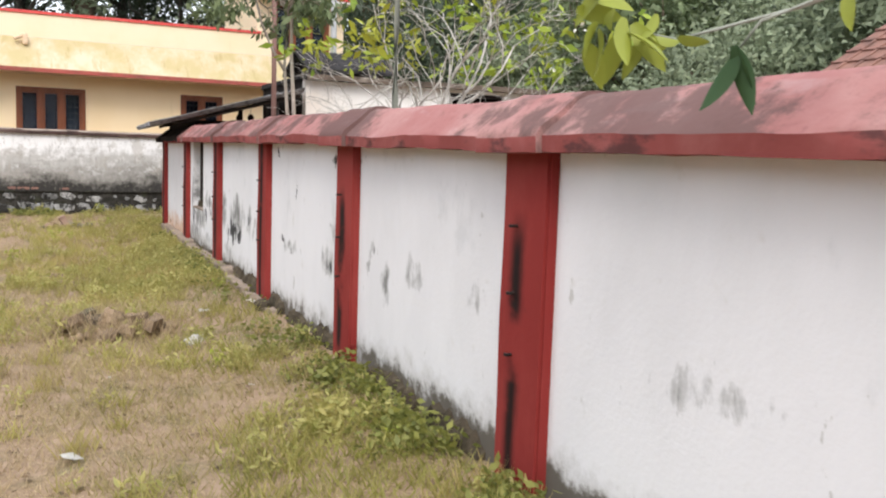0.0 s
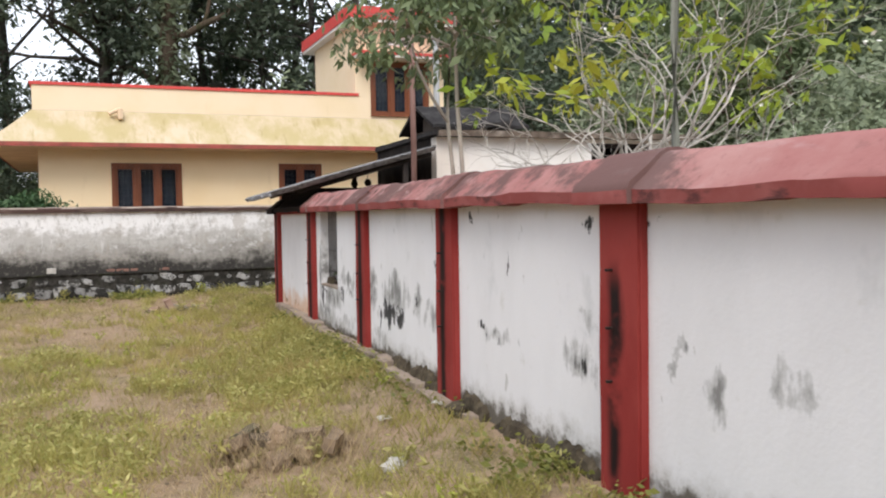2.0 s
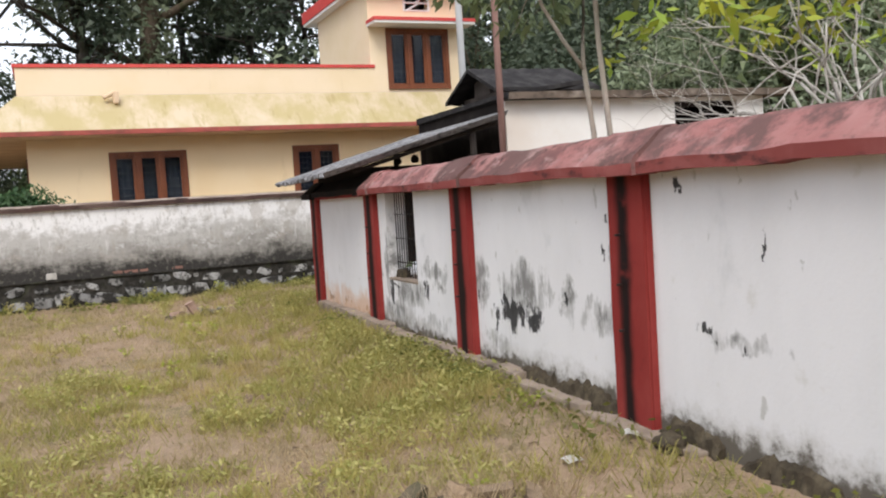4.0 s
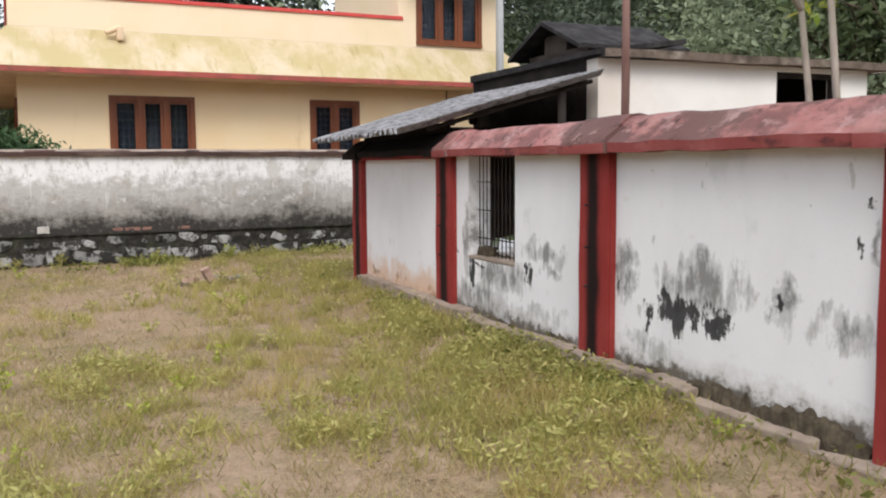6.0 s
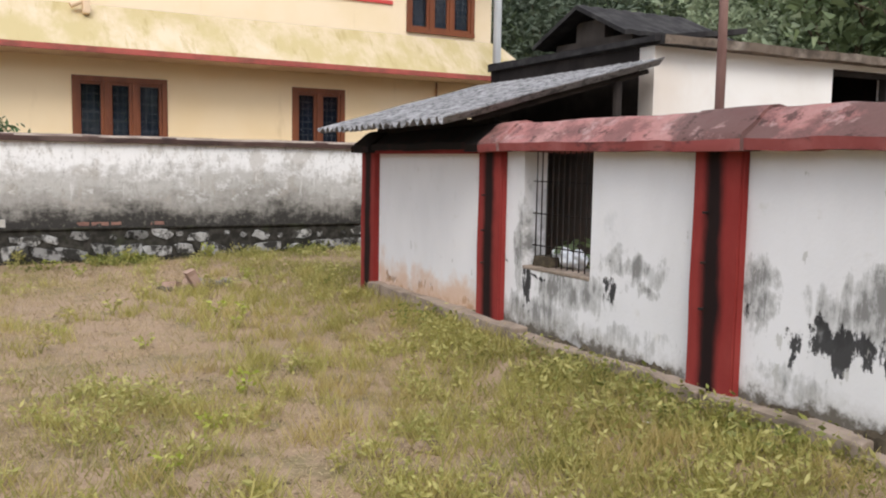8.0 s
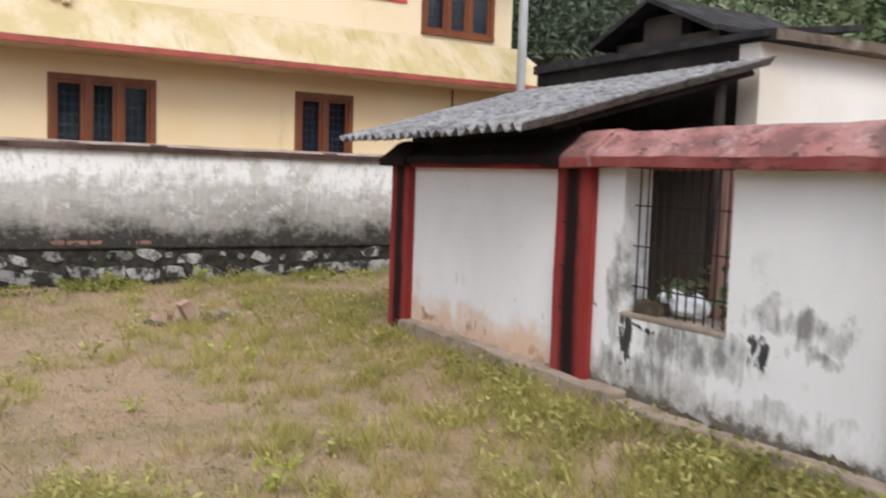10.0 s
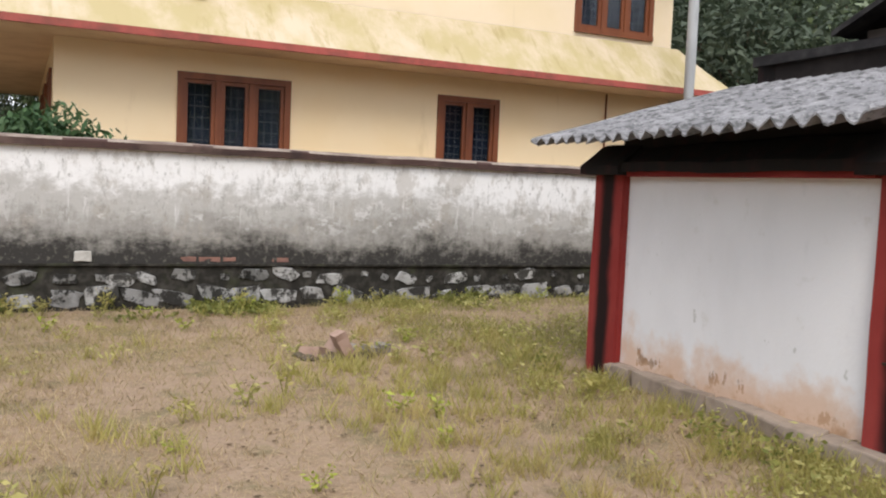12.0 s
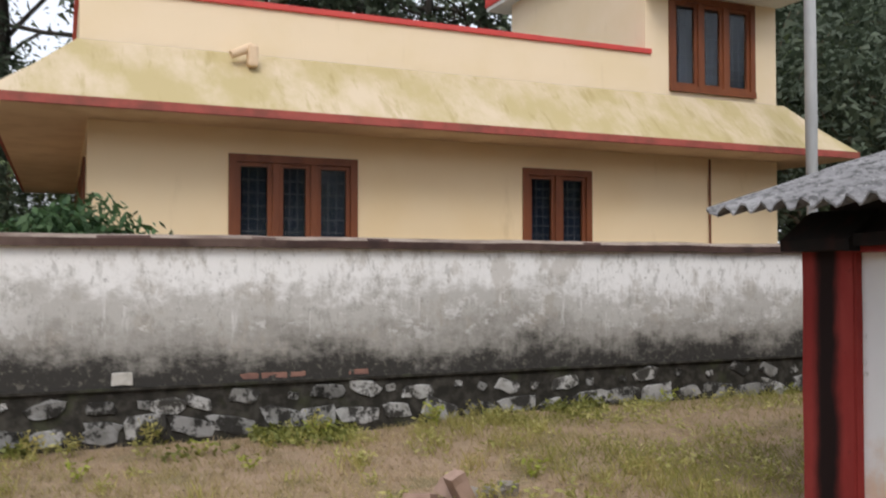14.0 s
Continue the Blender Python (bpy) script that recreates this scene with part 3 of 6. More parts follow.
# ---- wall with red pillars ----
PILLARS = (-6.5, -4.05, -1.6, 0.85, 3.27, 5.66, 8.065, 10.445, 12.87, 15.305)
HALF = 0.183
OPEN = (11.61, 12.44, 0.70)  # barred opening: from, to, sill height


def make_red_wall():
    wall = root("wall_east", WALL_X0, 0, 0, -math.degrees(math.atan(WALL_SLOPE)), "white plastered boundary wall with red pillars and sloped red coping", "wall", kind="structure")
    ends = [-8.8] + list(PILLARS)
    for a, b in zip(ends, ends[1:]):
        y0, y1 = a + (HALF if a > -8 else 0), b - HALF
        if y0 < OPEN[0] < y1:
            bm = boxes((0.05, 0.26, y0, OPEN[0], -0.3, 1.59), (0.05, 0.26, OPEN[1], y1, -0.3, 1.59), (0.05, 0.26, OPEN[0], OPEN[1], -0.3, OPEN[2]))
            part("panel", bm, M["plaster"], wall, "white plaster panel with a barred opening and black mould")
        else:
            bm = boxes((0.05, 0.28, y0, y1, -0.3, 1.59 if a < 12.5 else 1.60))
            part("panel", bm, M["plaster"], wall, "white plaster panel")
    pil = boxes((0, 0.27, -HALF, HALF, -0.3, 1.585))
    bmesh.ops.subdivide_edges(pil, edges=[e for e in pil.edges if abs(e.verts[0].co.z - e.verts[1].co.z) > 1], cuts=14)
    bmesh.ops.bevel(pil, geom=[e for e in pil.edges if e.verts[0].co.x < 0.01 and e.verts[1].co.x < 0.01 and abs(e.verts[0].co.y - e.verts[1].co.y) < 0.01], offset=0.012, segments=2, affect="EDGES")
    for v in pil.verts:
        v.co += Vector(noise.noise_vector(v.co * 3.0)) * 0.006
    first = part("pillar", pil, M["pillar"], wall, "red painted pillar streaked with black mould", at=pose(0, PILLARS[0], 0))
    for y in PILLARS[1:]:
        tagged(piece("pillar", first.data, wall, pose(0, y, 0)), "red painted pillar streaked with black mould")
    # iron pegs left in the pillars
    bm = bmesh.new()
    tube(bm, [(-0.035, 0, 0), (0.01, 0, 0)], [0.007, 0.007], 6)
    box(bm, -0.03, -0.02, -0.014, 0.014, -0.006, 0.006)
    peg = part("iron_peg", bm, M["iron"], wall, "rusty iron peg", at=pose(0, PILLARS[3] + 0.055, 1.22))
    for y in PILLARS[4:9]:
        for z in (1.22, 0.94, 0.68):
            piece("iron_peg", peg.data, wall, pose(0, y + 0.055, z))
    # coping: fascia below, a rounded slope above
    prof = [(-0.075, 1.524), (-0.078, 1.585), (-0.062, 1.603), (0.02, 1.672), (0.075, 1.727), (0.12, 1.752), (0.17, 1.757), (0.22, 1.747), (0.27, 1.717), (0.37, 1.607), (0.37, 1.524)]

    def run(y0, y1, grow_by, cut):
        bm = bmesh.new()
        n = max(2, int((y1 - y0) / 0.09))
        rings = []
        for i in range(n + 1):
            y = y0 + (y1 - y0) * i / n
            ring = []
            for (x, z) in prof:
                w = Vector((x, y, z))
                d = noise.noise(w * 2.3) * 0.013 + noise.noise(w * 8) * 0.007
                ring.append(bm.verts.new((0.15 + (x - 0.15) * (1 + grow_by) + d * 0.6, y, z + d + 0.035 * smooth(3.0, 8.2, y) + (grow_by * 0.12 - 0.006 * max(y - 11.8, 0) if z > 1.595 else cut))))
            rings.append(ring)
        for r, s in zip(rings, rings[1:]):
            for k in range(len(prof)):
                bm.faces.new((r[k], r[(k + 1) % len(prof)], s[(k + 1) % len(prof)], s[k])).material_index = 1 if k in (0, 9, 10) else 0
        bm.faces.new(rings[0])
        bm.faces.new(rings[-1][::-1])
        return bm

    ends = [-9.0] + list(PILLARS)
    for a, b in zip(ends, ends[1:]):
        # last bay: sooty, and the shade under the shed roof painted in
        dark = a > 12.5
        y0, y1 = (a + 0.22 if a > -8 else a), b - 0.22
        ob = part("coping", run(y0, y1, 0.0, 0.021 if dark else 0), M["soot_shade"] if dark else M["coping"], wall, "sooty coping with the shed roof's shade in its colour" if dark else "faded red sloped coping", smooth=True)
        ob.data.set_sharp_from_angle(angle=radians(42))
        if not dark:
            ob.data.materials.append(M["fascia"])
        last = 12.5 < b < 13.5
        blk = part("coping_block", run(b - 0.25, b + (0.02 if last else 0.22 if b > 15 else 0.25), 0.12, -0.004), M["soot_shade"] if b > 13.5 else M["coping"], wall, smooth=True)
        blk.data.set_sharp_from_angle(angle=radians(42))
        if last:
            part("coping_block", run(b + 0.02, b + 0.25, 0.09, 0.0), M["soot_shade"], wall, "sooty coping end with roof shade in its colour", smooth=True).data.set_sharp_from_angle(angle=radians(42))
        if b < 13.5:
            blk.data.materials.append(M["fascia"])
    # thin red lintel strip below the black coping of the last bay
    part("lintel_strip", boxes((-0.03, 0.05, PILLARS[8] + HALF, PILLARS[9] - HALF, 1.548, 1.588)), M["red"], wall)
    # broken plinth ledge along the foot
    rng = np.random.default_rng(4)
    y = 7.45
    while y < 15.05:
        ln = rng.uniform(0.5, 1.1)
        bm = boxes((-0.055 - rng.uniform(0, 0.03) - 0.02 * (1 - smooth(8.5, 10, y)), 0.06, y, min(y + ln, 15.16), -0.1, 0.145 + 0.075 * smooth(7.6, 9.5, y) + 0.035 * smooth(10, 13.5, y) + rng.uniform(-0.012, 0.012)), bevel=0.012)
        part("plinth_stone", roughen(roughen(bm, 0.022, 5.0, 2), 0.010, 19.0), M["plinth"], wall)
        y += ln + rng.uniform(0.005, 0.05)
    # lumpy ridge of black moss and fallen plaster along the foot
    for y, end, top in ((3.62, 4.25, 0.25), (4.4, 5.3, 0.23), (5.9, 6.4, 0.25), (6.6, 7.2, 0.23), (7.35, 7.85, 0.26), (8.28, 9.05, 0.29), (9.0, 9.6, 0.28), (9.62, 10.24, 0.26), (10.66, 11.25, 0.27), (11.4, 12.3, 0.25)):
        ln = end - y
        bm = bmesh.new()
        n = max(4, int(ln / 0.03))
        rows = []
        for i in range(n + 1):
            u = i / n
            h = top * (0.45 + 0.55 * math.sin(math.pi * min(max(u, 0.02), 0.98)) ** 0.25) + 0.035 * noise.noise((y + u * ln, 0, 5)) + 0.05 * noise.noise(((y + u * ln) * 9, 0, 1)) + 0.03 * noise.noise(((y + u * ln) * 23, 0, 2))
            w = 0.05 + 0.05 * abs(noise.noise(((y + u * ln) * 7, 3, 1)))
            h = max(h, 0.1)
            rows.append([bm.verts.new((x, y + u * ln, z)) for x, z in ((0.06, -0.05), (0.045 - w, -0.05), (0.045 - w * 0.9, h * 0.55), (0.045 - w * 0.5, h * 0.88), (0.06, h))])
        for r, q in zip(rows, rows[1:]):
            for k in range(5):
                bm.faces.new((r[k], r[(k + 1) % 5], q[(k + 1) % 5], q[k]))
        bm.faces.new(rows[0])
        bm.faces.new(rows[-1][::-1])
        bmesh.ops.subdivide_edges(bm, edges=bm.edges[:], cuts=1, use_grid_fill=True)
        part("moss_ridge", roughen(roughen(bm, 0.016, 17.0), 0.010, 45.0), M["moss"], wall, "crust of dark brown moss and mud")
    # iron bars of the opening
    bm = bmesh.new()
    tube(bm, [(0.14, 0, OPEN[2] - 0.01), (0.14, 0, 1.575)], [0.0055, 0.0055], 6)
    bar = part("window_bar", bm, M["iron"], wall, "rusty iron bar", at=pose(0, OPEN[0] + 0.04, 0))
    for i in range(1, 12):
        piece("window_bar", bar.data, wall, pose(0, OPEN[0] + 0.04 + i * 0.0685, 0))
    for z in (0.86, 1.10, 1.34):
        part("cross_bar", boxes((0.135, 0.145, OPEN[0], OPEN[1], z, z + 0.008)), M["iron"], wall)
    part("window_sill", roughen(boxes((0.044, 0.25, OPEN[0] + 0.004, OPEN[1] - 0.004, OPEN[2] - 0.01, OPEN[2] + 0.014), bevel=0.006), 0.006, 8), M["plinth"], wall, "chipped worn sill")


make_red_wall()

# ---- far compound wall ----
FAR_Y = 19.125


def make_far_wall():
    wall = root("wall_north", 0, FAR_Y, 0, 0, "weathered white compound wall, blackened low down, on rubble stone", "wall", kind="structure")
    x0, x1 = -16.0, 9.5
    bm = boxes((x0, x1, 0, 0.2, 0.55, 1.65))
    part("plaster_face", bm, M["far"], wall, "flaking whitewash with grey and black mould")
    part("footing", boxes((x0, x1, 0.0, 0.24, -0.4, 0.55)), M["mortar"], wall, "blackened mortar")
    part("ledge", roughen(boxes((x0, x1, -0.03, 0.0, 0.54, 0.562)), 0.006, 4), M["mortar"], wall)
    bm = bmesh.new()
    n = 130
    prof = [(-0.06, 1.65), (-0.065, 1.715), (-0.04, 1.735), (0.1, 1.75), (0.24, 1.735), (0.26, 1.715), (0.26, 1.65)]
    rings = [[bm.verts.new((x0 + (x1 - x0) * i / n, y + 0.008 * noise.noise((i * 0.7, y * 5, 0)), z + 0.010 * noise.noise((i * 0.35, z, 3)))) for y, z in prof] for i in range(n + 1)]
    for r, s in zip(rings, rings[1:]):
        for k in range(len(prof)):
            bm.faces.new((r[k], s[k], s[(k + 1) % len(prof)], r[(k + 1) % len(prof)]))
    bm.faces.new(rings[0])
    bm.faces.new(rings[-1])
    cap = part("wall_cap", bm, M["cap"], wall, "brown mossy cap")
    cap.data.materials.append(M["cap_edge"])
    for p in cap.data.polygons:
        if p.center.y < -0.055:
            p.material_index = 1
    # side walls that close the yard
    for name, x, y0, y1 in (("wall_west", -15.8, -14, FAR_Y),):
        w = root(name, x, y0, 0, 0, "weathered white compound wall of the yard", "wall", kind="structure")
        part("plaster_face", boxes((-0.2, 0, 0, y1 - y0, -0.4, 1.65)), M["far"], w)
        part("wall_cap", boxes((-0.26, 0.06, 0, y1 - y0, 1.65, 1.74)), M["cap"], w)
    return wall


north = make_far_wall()


# ---- cream house behind the compound wall ----
def wall_cells(bm, x0, x1, z0, z1, y0, y1, holes):
    xs = sorted({x0, x1, *[h[0] for h in holes], *[h[1] for h in holes]})
    zs = sorted({z0, z1, *[h[2] for h in holes], *[h[3] for h in holes]})
    for a, b in zip(xs, xs[1:]):
        for c, d in zip(zs, zs[1:]):
            if not any(h[0] <= a and b <= h[1] and h[2] <= c and d <= h[3] for h in holes):
                box(bm, a, b, y0, y1, c, d)
    bmesh.ops.remove_doubles(bm, verts=bm.verts[:], dist=1e-4)
    return joined(bm)


def joined(bm):
    """Drops the doubled faces between neighbouring cells."""
    bm.verts.index_update()
    seen = {}
    for f in bm.faces:
        seen.setdefault(tuple(sorted(v.index for v in f.verts)), []).append(f)
    bmesh.ops.delete(bm, geom=[f for fs in seen.values() if len(fs) > 1 for f in fs], context="FACES_ONLY")
    return bm


def house_window(house, x0, x1, z0, z1, count, m=None):
    """A wooden window of upright leaves, in the plane y = 0 of its own pose."""
    win = new("window")
    win.parent = house
    win.matrix_basis = m or Matrix.Identity(4)
    tagged(win, "brown wooden window with dark barred panes")
    f = 0.075
    bm = boxes((x0, x1, -0.03, 0.10, z1 - f, z1), (x0, x1, -0.045, 0.10, z0, z0 + f), (x0, x0 + f, -0.03, 0.10, z0 + f, z1 - f), (x1 - f, x1, -0.03, 0.10, z0 + f, z1 - f))
    part("window_frame", bm, M["wood"], win)
    w = (x1 - x0 - 2 * f) / count
    for i in range(count):
        a = x0 + f + i * w
        if i:
            part("mullion", boxes((a - 0.035, a + 0.035, -0.026, 0.09, z0 + f, z1 - f), bevel=0.006), M["wood"], win)
        l, r = a + (0.035 if i else 0), a + w - (0.035 if i < count - 1 else 0)
        s = 0.045
        part("leaf_frame", boxes((l, l + s, 0.0, 0.04, z0 + f, z1 - f), (r - s, r, 0.0, 0.04, z0 + f, z1 - f), (l + s, r - s, 0.0, 0.04, z1 - f - s, z1 - f), (l + s, r - s, 0.0, 0.04, z0 + f, z0 + f + s)), M["wood"], win)
        part("pane", boxes((l + s, r - s, 0.018, 0.024, z0 + f + s, z1 - f - s)), M["glass"], win).visible_shadow = False
        bm = bmesh.new()
        k = 8
        for j in range(k + 1):
            zz = z0 + f + s + (z1 - z0 - 2 * f - 2 * s) * j / k
            box(bm, l + s, r - s, 0.05, 0.056, zz - 0.006, zz + 0.006)
        for xx in (0.33, 0.67):
            xc = l + s + (r - l - 2 * s) * xx
            box(bm, xc - 0.005, xc + 0.005, 0.046, 0.05, z0 + f, z1 - f)
        part("grille", bm, M["grille"], win, "grey iron window grille")
    part("curtain", boxes((x0 + 0.02, x1 - 0.02, 0.13, 0.15, z0 + 0.02, z1 - 0.02)), M["curtain"], win, "dark curtain")
    return win


def make_house():
    X0, X1, Y, BACK = -1.12, 7.30, 20.805, 28.855
    house = root("house", 0, Y, 0, 0, "cream concrete house with red trim and a stair tower", "house")
    holes = [(0.19, 1.53, 1.35, 2.635), (3.51, 4.43, 1.55, 2.645)]
    bm = bmesh.new()
    wall_cells(bm, X0, X1, -0.2, 3.3, 0, 0.22, holes)
    part("front_wall", bm, M["cream"], house, "cream painted wall")
    bm = bmesh.new()
    side = [(0.55, 1.65, 1.2, 2.6), (2.6, 3.7, 1.2, 2.6), (4.6, 5.7, 0.4, 2.6)]
    wall_cells(bm, 0.22, BACK - Y, -0.2, 3.3, 0, 0.22, side)
    bm.transform(pose(X0, 0, 0, 0, 0, 90) @ Matrix.Scale(-1, 4, (0, 1, 0)))
    part("side_wall", bm, M["cream"], house, "cream painted wall")
    part("side_wall", boxes((X1 - 0.22, X1, 0.22, BACK - Y, -0.2, 3.3)), M["cream"], house)
    part("back_wall", boxes((X0, X1, BACK - Y, BACK - Y + 0.22, -0.2, 3.3)), M["cream"], house)
    for i, (a, b, c, d) in enumerate(holes):
        house_window(house, a, b, c, d, 3 if i == 0 else 2)
    for a, b, c, d in side:
        house_window(house, a, b, c, d, 3, pose(X0, 0, 0, 0, 0, -90) @ Matrix.Translation((-(a + b), 0, 0)))
    # sloped skirt roof round the house
    ox0, ox1, oy0, oy1 = -1.97, 8.05, -0.65, BACK - Y + 0.8
    ix0, ix1, iy0, iy1 = -1.22, 7.42, -0.02, BACK - Y + 0.1
    lo, hi = 2.98, 3.64
    n = 24
    o = [(ox0, oy0), (ox1, oy0), (ox1, oy1), (ox0, oy1)]
    i4 = [(ix0, iy0), (ix1, iy0), (ix1, iy1), (ix0, iy1)]
    for k in range(4):
        a, b, c, d = o[k], o[(k + 1) % 4], i4[(k + 1) % 4], i4[k]
        rows = []
        bm = bmesh.new()
        for t in range(n + 1):
            u = t / n
            p, q = Vector((*a, lo)).lerp(Vector((*b, lo)), u), Vector((*d, hi)).lerp(Vector((*c, hi)), u)
            mid = p.lerp(q, 0.5) - Vector((0, 0, 0.02))
            rows.append([bm.verts.new(v) for v in (p, mid, q)])
        for r, s in zip(rows, rows[1:]):
            for j in range(2):
                bm.faces.new((r[j], s[j], s[j + 1], r[j + 1]))
        part("skirt_roof", bm, M["algae"], house, "cream sloped eave stained yellow-green with algae", smooth=True)
    th = 0.078
    for d in ((ox0, ox1, oy0 - 0.012, oy0 + 0.03), (ox0 - 0.012, ox0 + 0.03, oy0 + 0.03, oy1), (ox1 - 0.03, ox1 + 0.012, oy0 + 0.03, oy1)):
        part("eave_fascia", boxes((*d, lo - th, lo + 0.004)), M["eave_red"], house, "faded red eave edge")
    part("soffit", boxes((ox0 + 0.03, ox1 - 0.03, oy0 + 0.03, oy1, lo - 0.085, lo - 0.055)), M["soffit"], house)
    # parapet and flat roof
    px1 = 5.30
    for d in ((-1.2, 5.22, 0, 0.14, 3.3, 4.13), (-1.2, -1.06, 0.14, BACK - Y, 3.3, 4.13), (X1 - 0.14, X1, 3.6, BACK - Y, 3.3, 4.13)):
        part("parapet", boxes(d), M["cream2"], house, "pale cream parapet")
    part("parapet_trim", boxes((-1.24, px1, -0.03, 0.17, 4.13, 4.19), (-1.24, -1.03, 0.17, BACK - Y, 4.13, 4.19), bevel=0.006), M["trim"], house, "red parapet edge")
    part("roof_slab", boxes((X0, X1, 0.14, BACK - Y, 3.3, 3.42)), M["concrete"], house)
    # stair tower
    tx0, tx1, td = 5.22, 7.30, 3.5
    bm = bmesh.new()
    wall_cells(bm, tx0, tx1, 3.3, 5.70, 0, 0.2, [(5.57, 6.93, 3.70, 4.91), (6.0, 6.54, 5.28, 5.58)])
    part("tower_front", bm, M["cream2"], house)
    for d in ((tx0, tx0 + 0.2, 0.2, td), (tx1 - 0.2, tx1, 0.2, td), (tx0 + 0.2, tx1 - 0.2, td - 0.2, td)):
        part("tower_side", boxes((*d, 3.42, 5.70)), M["cream2"], house)
    part("tower_roof", boxes((tx0 - 0.2, tx1 + 0.2, -0.3, td + 0.5, 5.70, 5.76)), M["white_paint"], house)
    part("tower_fascia", boxes((tx0 - 0.22, tx1 + 0.22, -0.32, td + 0.52, 5.76, 6.02), bevel=0.01), M["trim"], house, "bright red roof edge")
    house_window(house, 5.57, 6.93, 3.70, 4.91, 3)
    part("window_shade", boxes((5.18, 7.34, -0.48, 0.0, 4.93, 4.98)), M["white_paint"], house, "concrete sunshade")
    part("shade_edge", boxes((5.17, 7.35, -0.495, 0.0, 4.98, 5.045)), M["trim"], house)
    # pierced white vent
    bm = boxes((5.98, 6.56, -0.015, 0.03, 5.26, 5.29), (5.98, 6.56, -0.015, 0.03, 5.57, 5.60), (5.98, 6.02, -0.015, 0.03, 5.29, 5.57), (6.52, 6.56, -0.015, 0.03, 5.29, 5.57), (6.02, 6.52, -0.008, 0.028, 5.415, 5.445))
    for a, b in (((6.06, 5.28), (6.34, 5.43)), ((6.24, 5.43), (6.50, 5.58))):
        d = Vector((b[0] - a[0], 0, b[1] - a[1]))
        bar = bmesh.ops.create_cube(bm, size=1.0)["verts"]
        m = Matrix.Translation(((a[0] + b[0]) / 2, 0.01, (a[1] + b[1]) / 2)) @ Matrix.Rotation(-math.atan2(d.z, d.x), 4, "Y") @ Matrix.Diagonal((d.length, 0.034, 0.035, 1))
        bmesh.ops.transform(bm, matrix=m, verts=bar)
    part("vent_grille", bm, M["white_paint"], house, "white pierced vent block")
    # rain pipe and spout
    bm = bmesh.new()
    tube(bm, [(6.17, -0.03, 0.0), (6.17, -0.03, 2.87)], [0.014, 0.014], 8)
    part("rain_pipe", bm, M["wood"], house, "thin brown pipe")
    bm = boxes((0.33, 0.43, -0.28, -0.14, 3.47, 3.69), bevel=0.03)
    tube(bm, [(0.17, -0.22, 3.575), (0.38, -0.2, 3.675)], [0.042, 0.048], 10)
    part("spout", bm, M["soffit"], house, "weathered cement water spout")
    return house


make_house()

# ---- outbuilding and lean-to shed behind the red wall ----


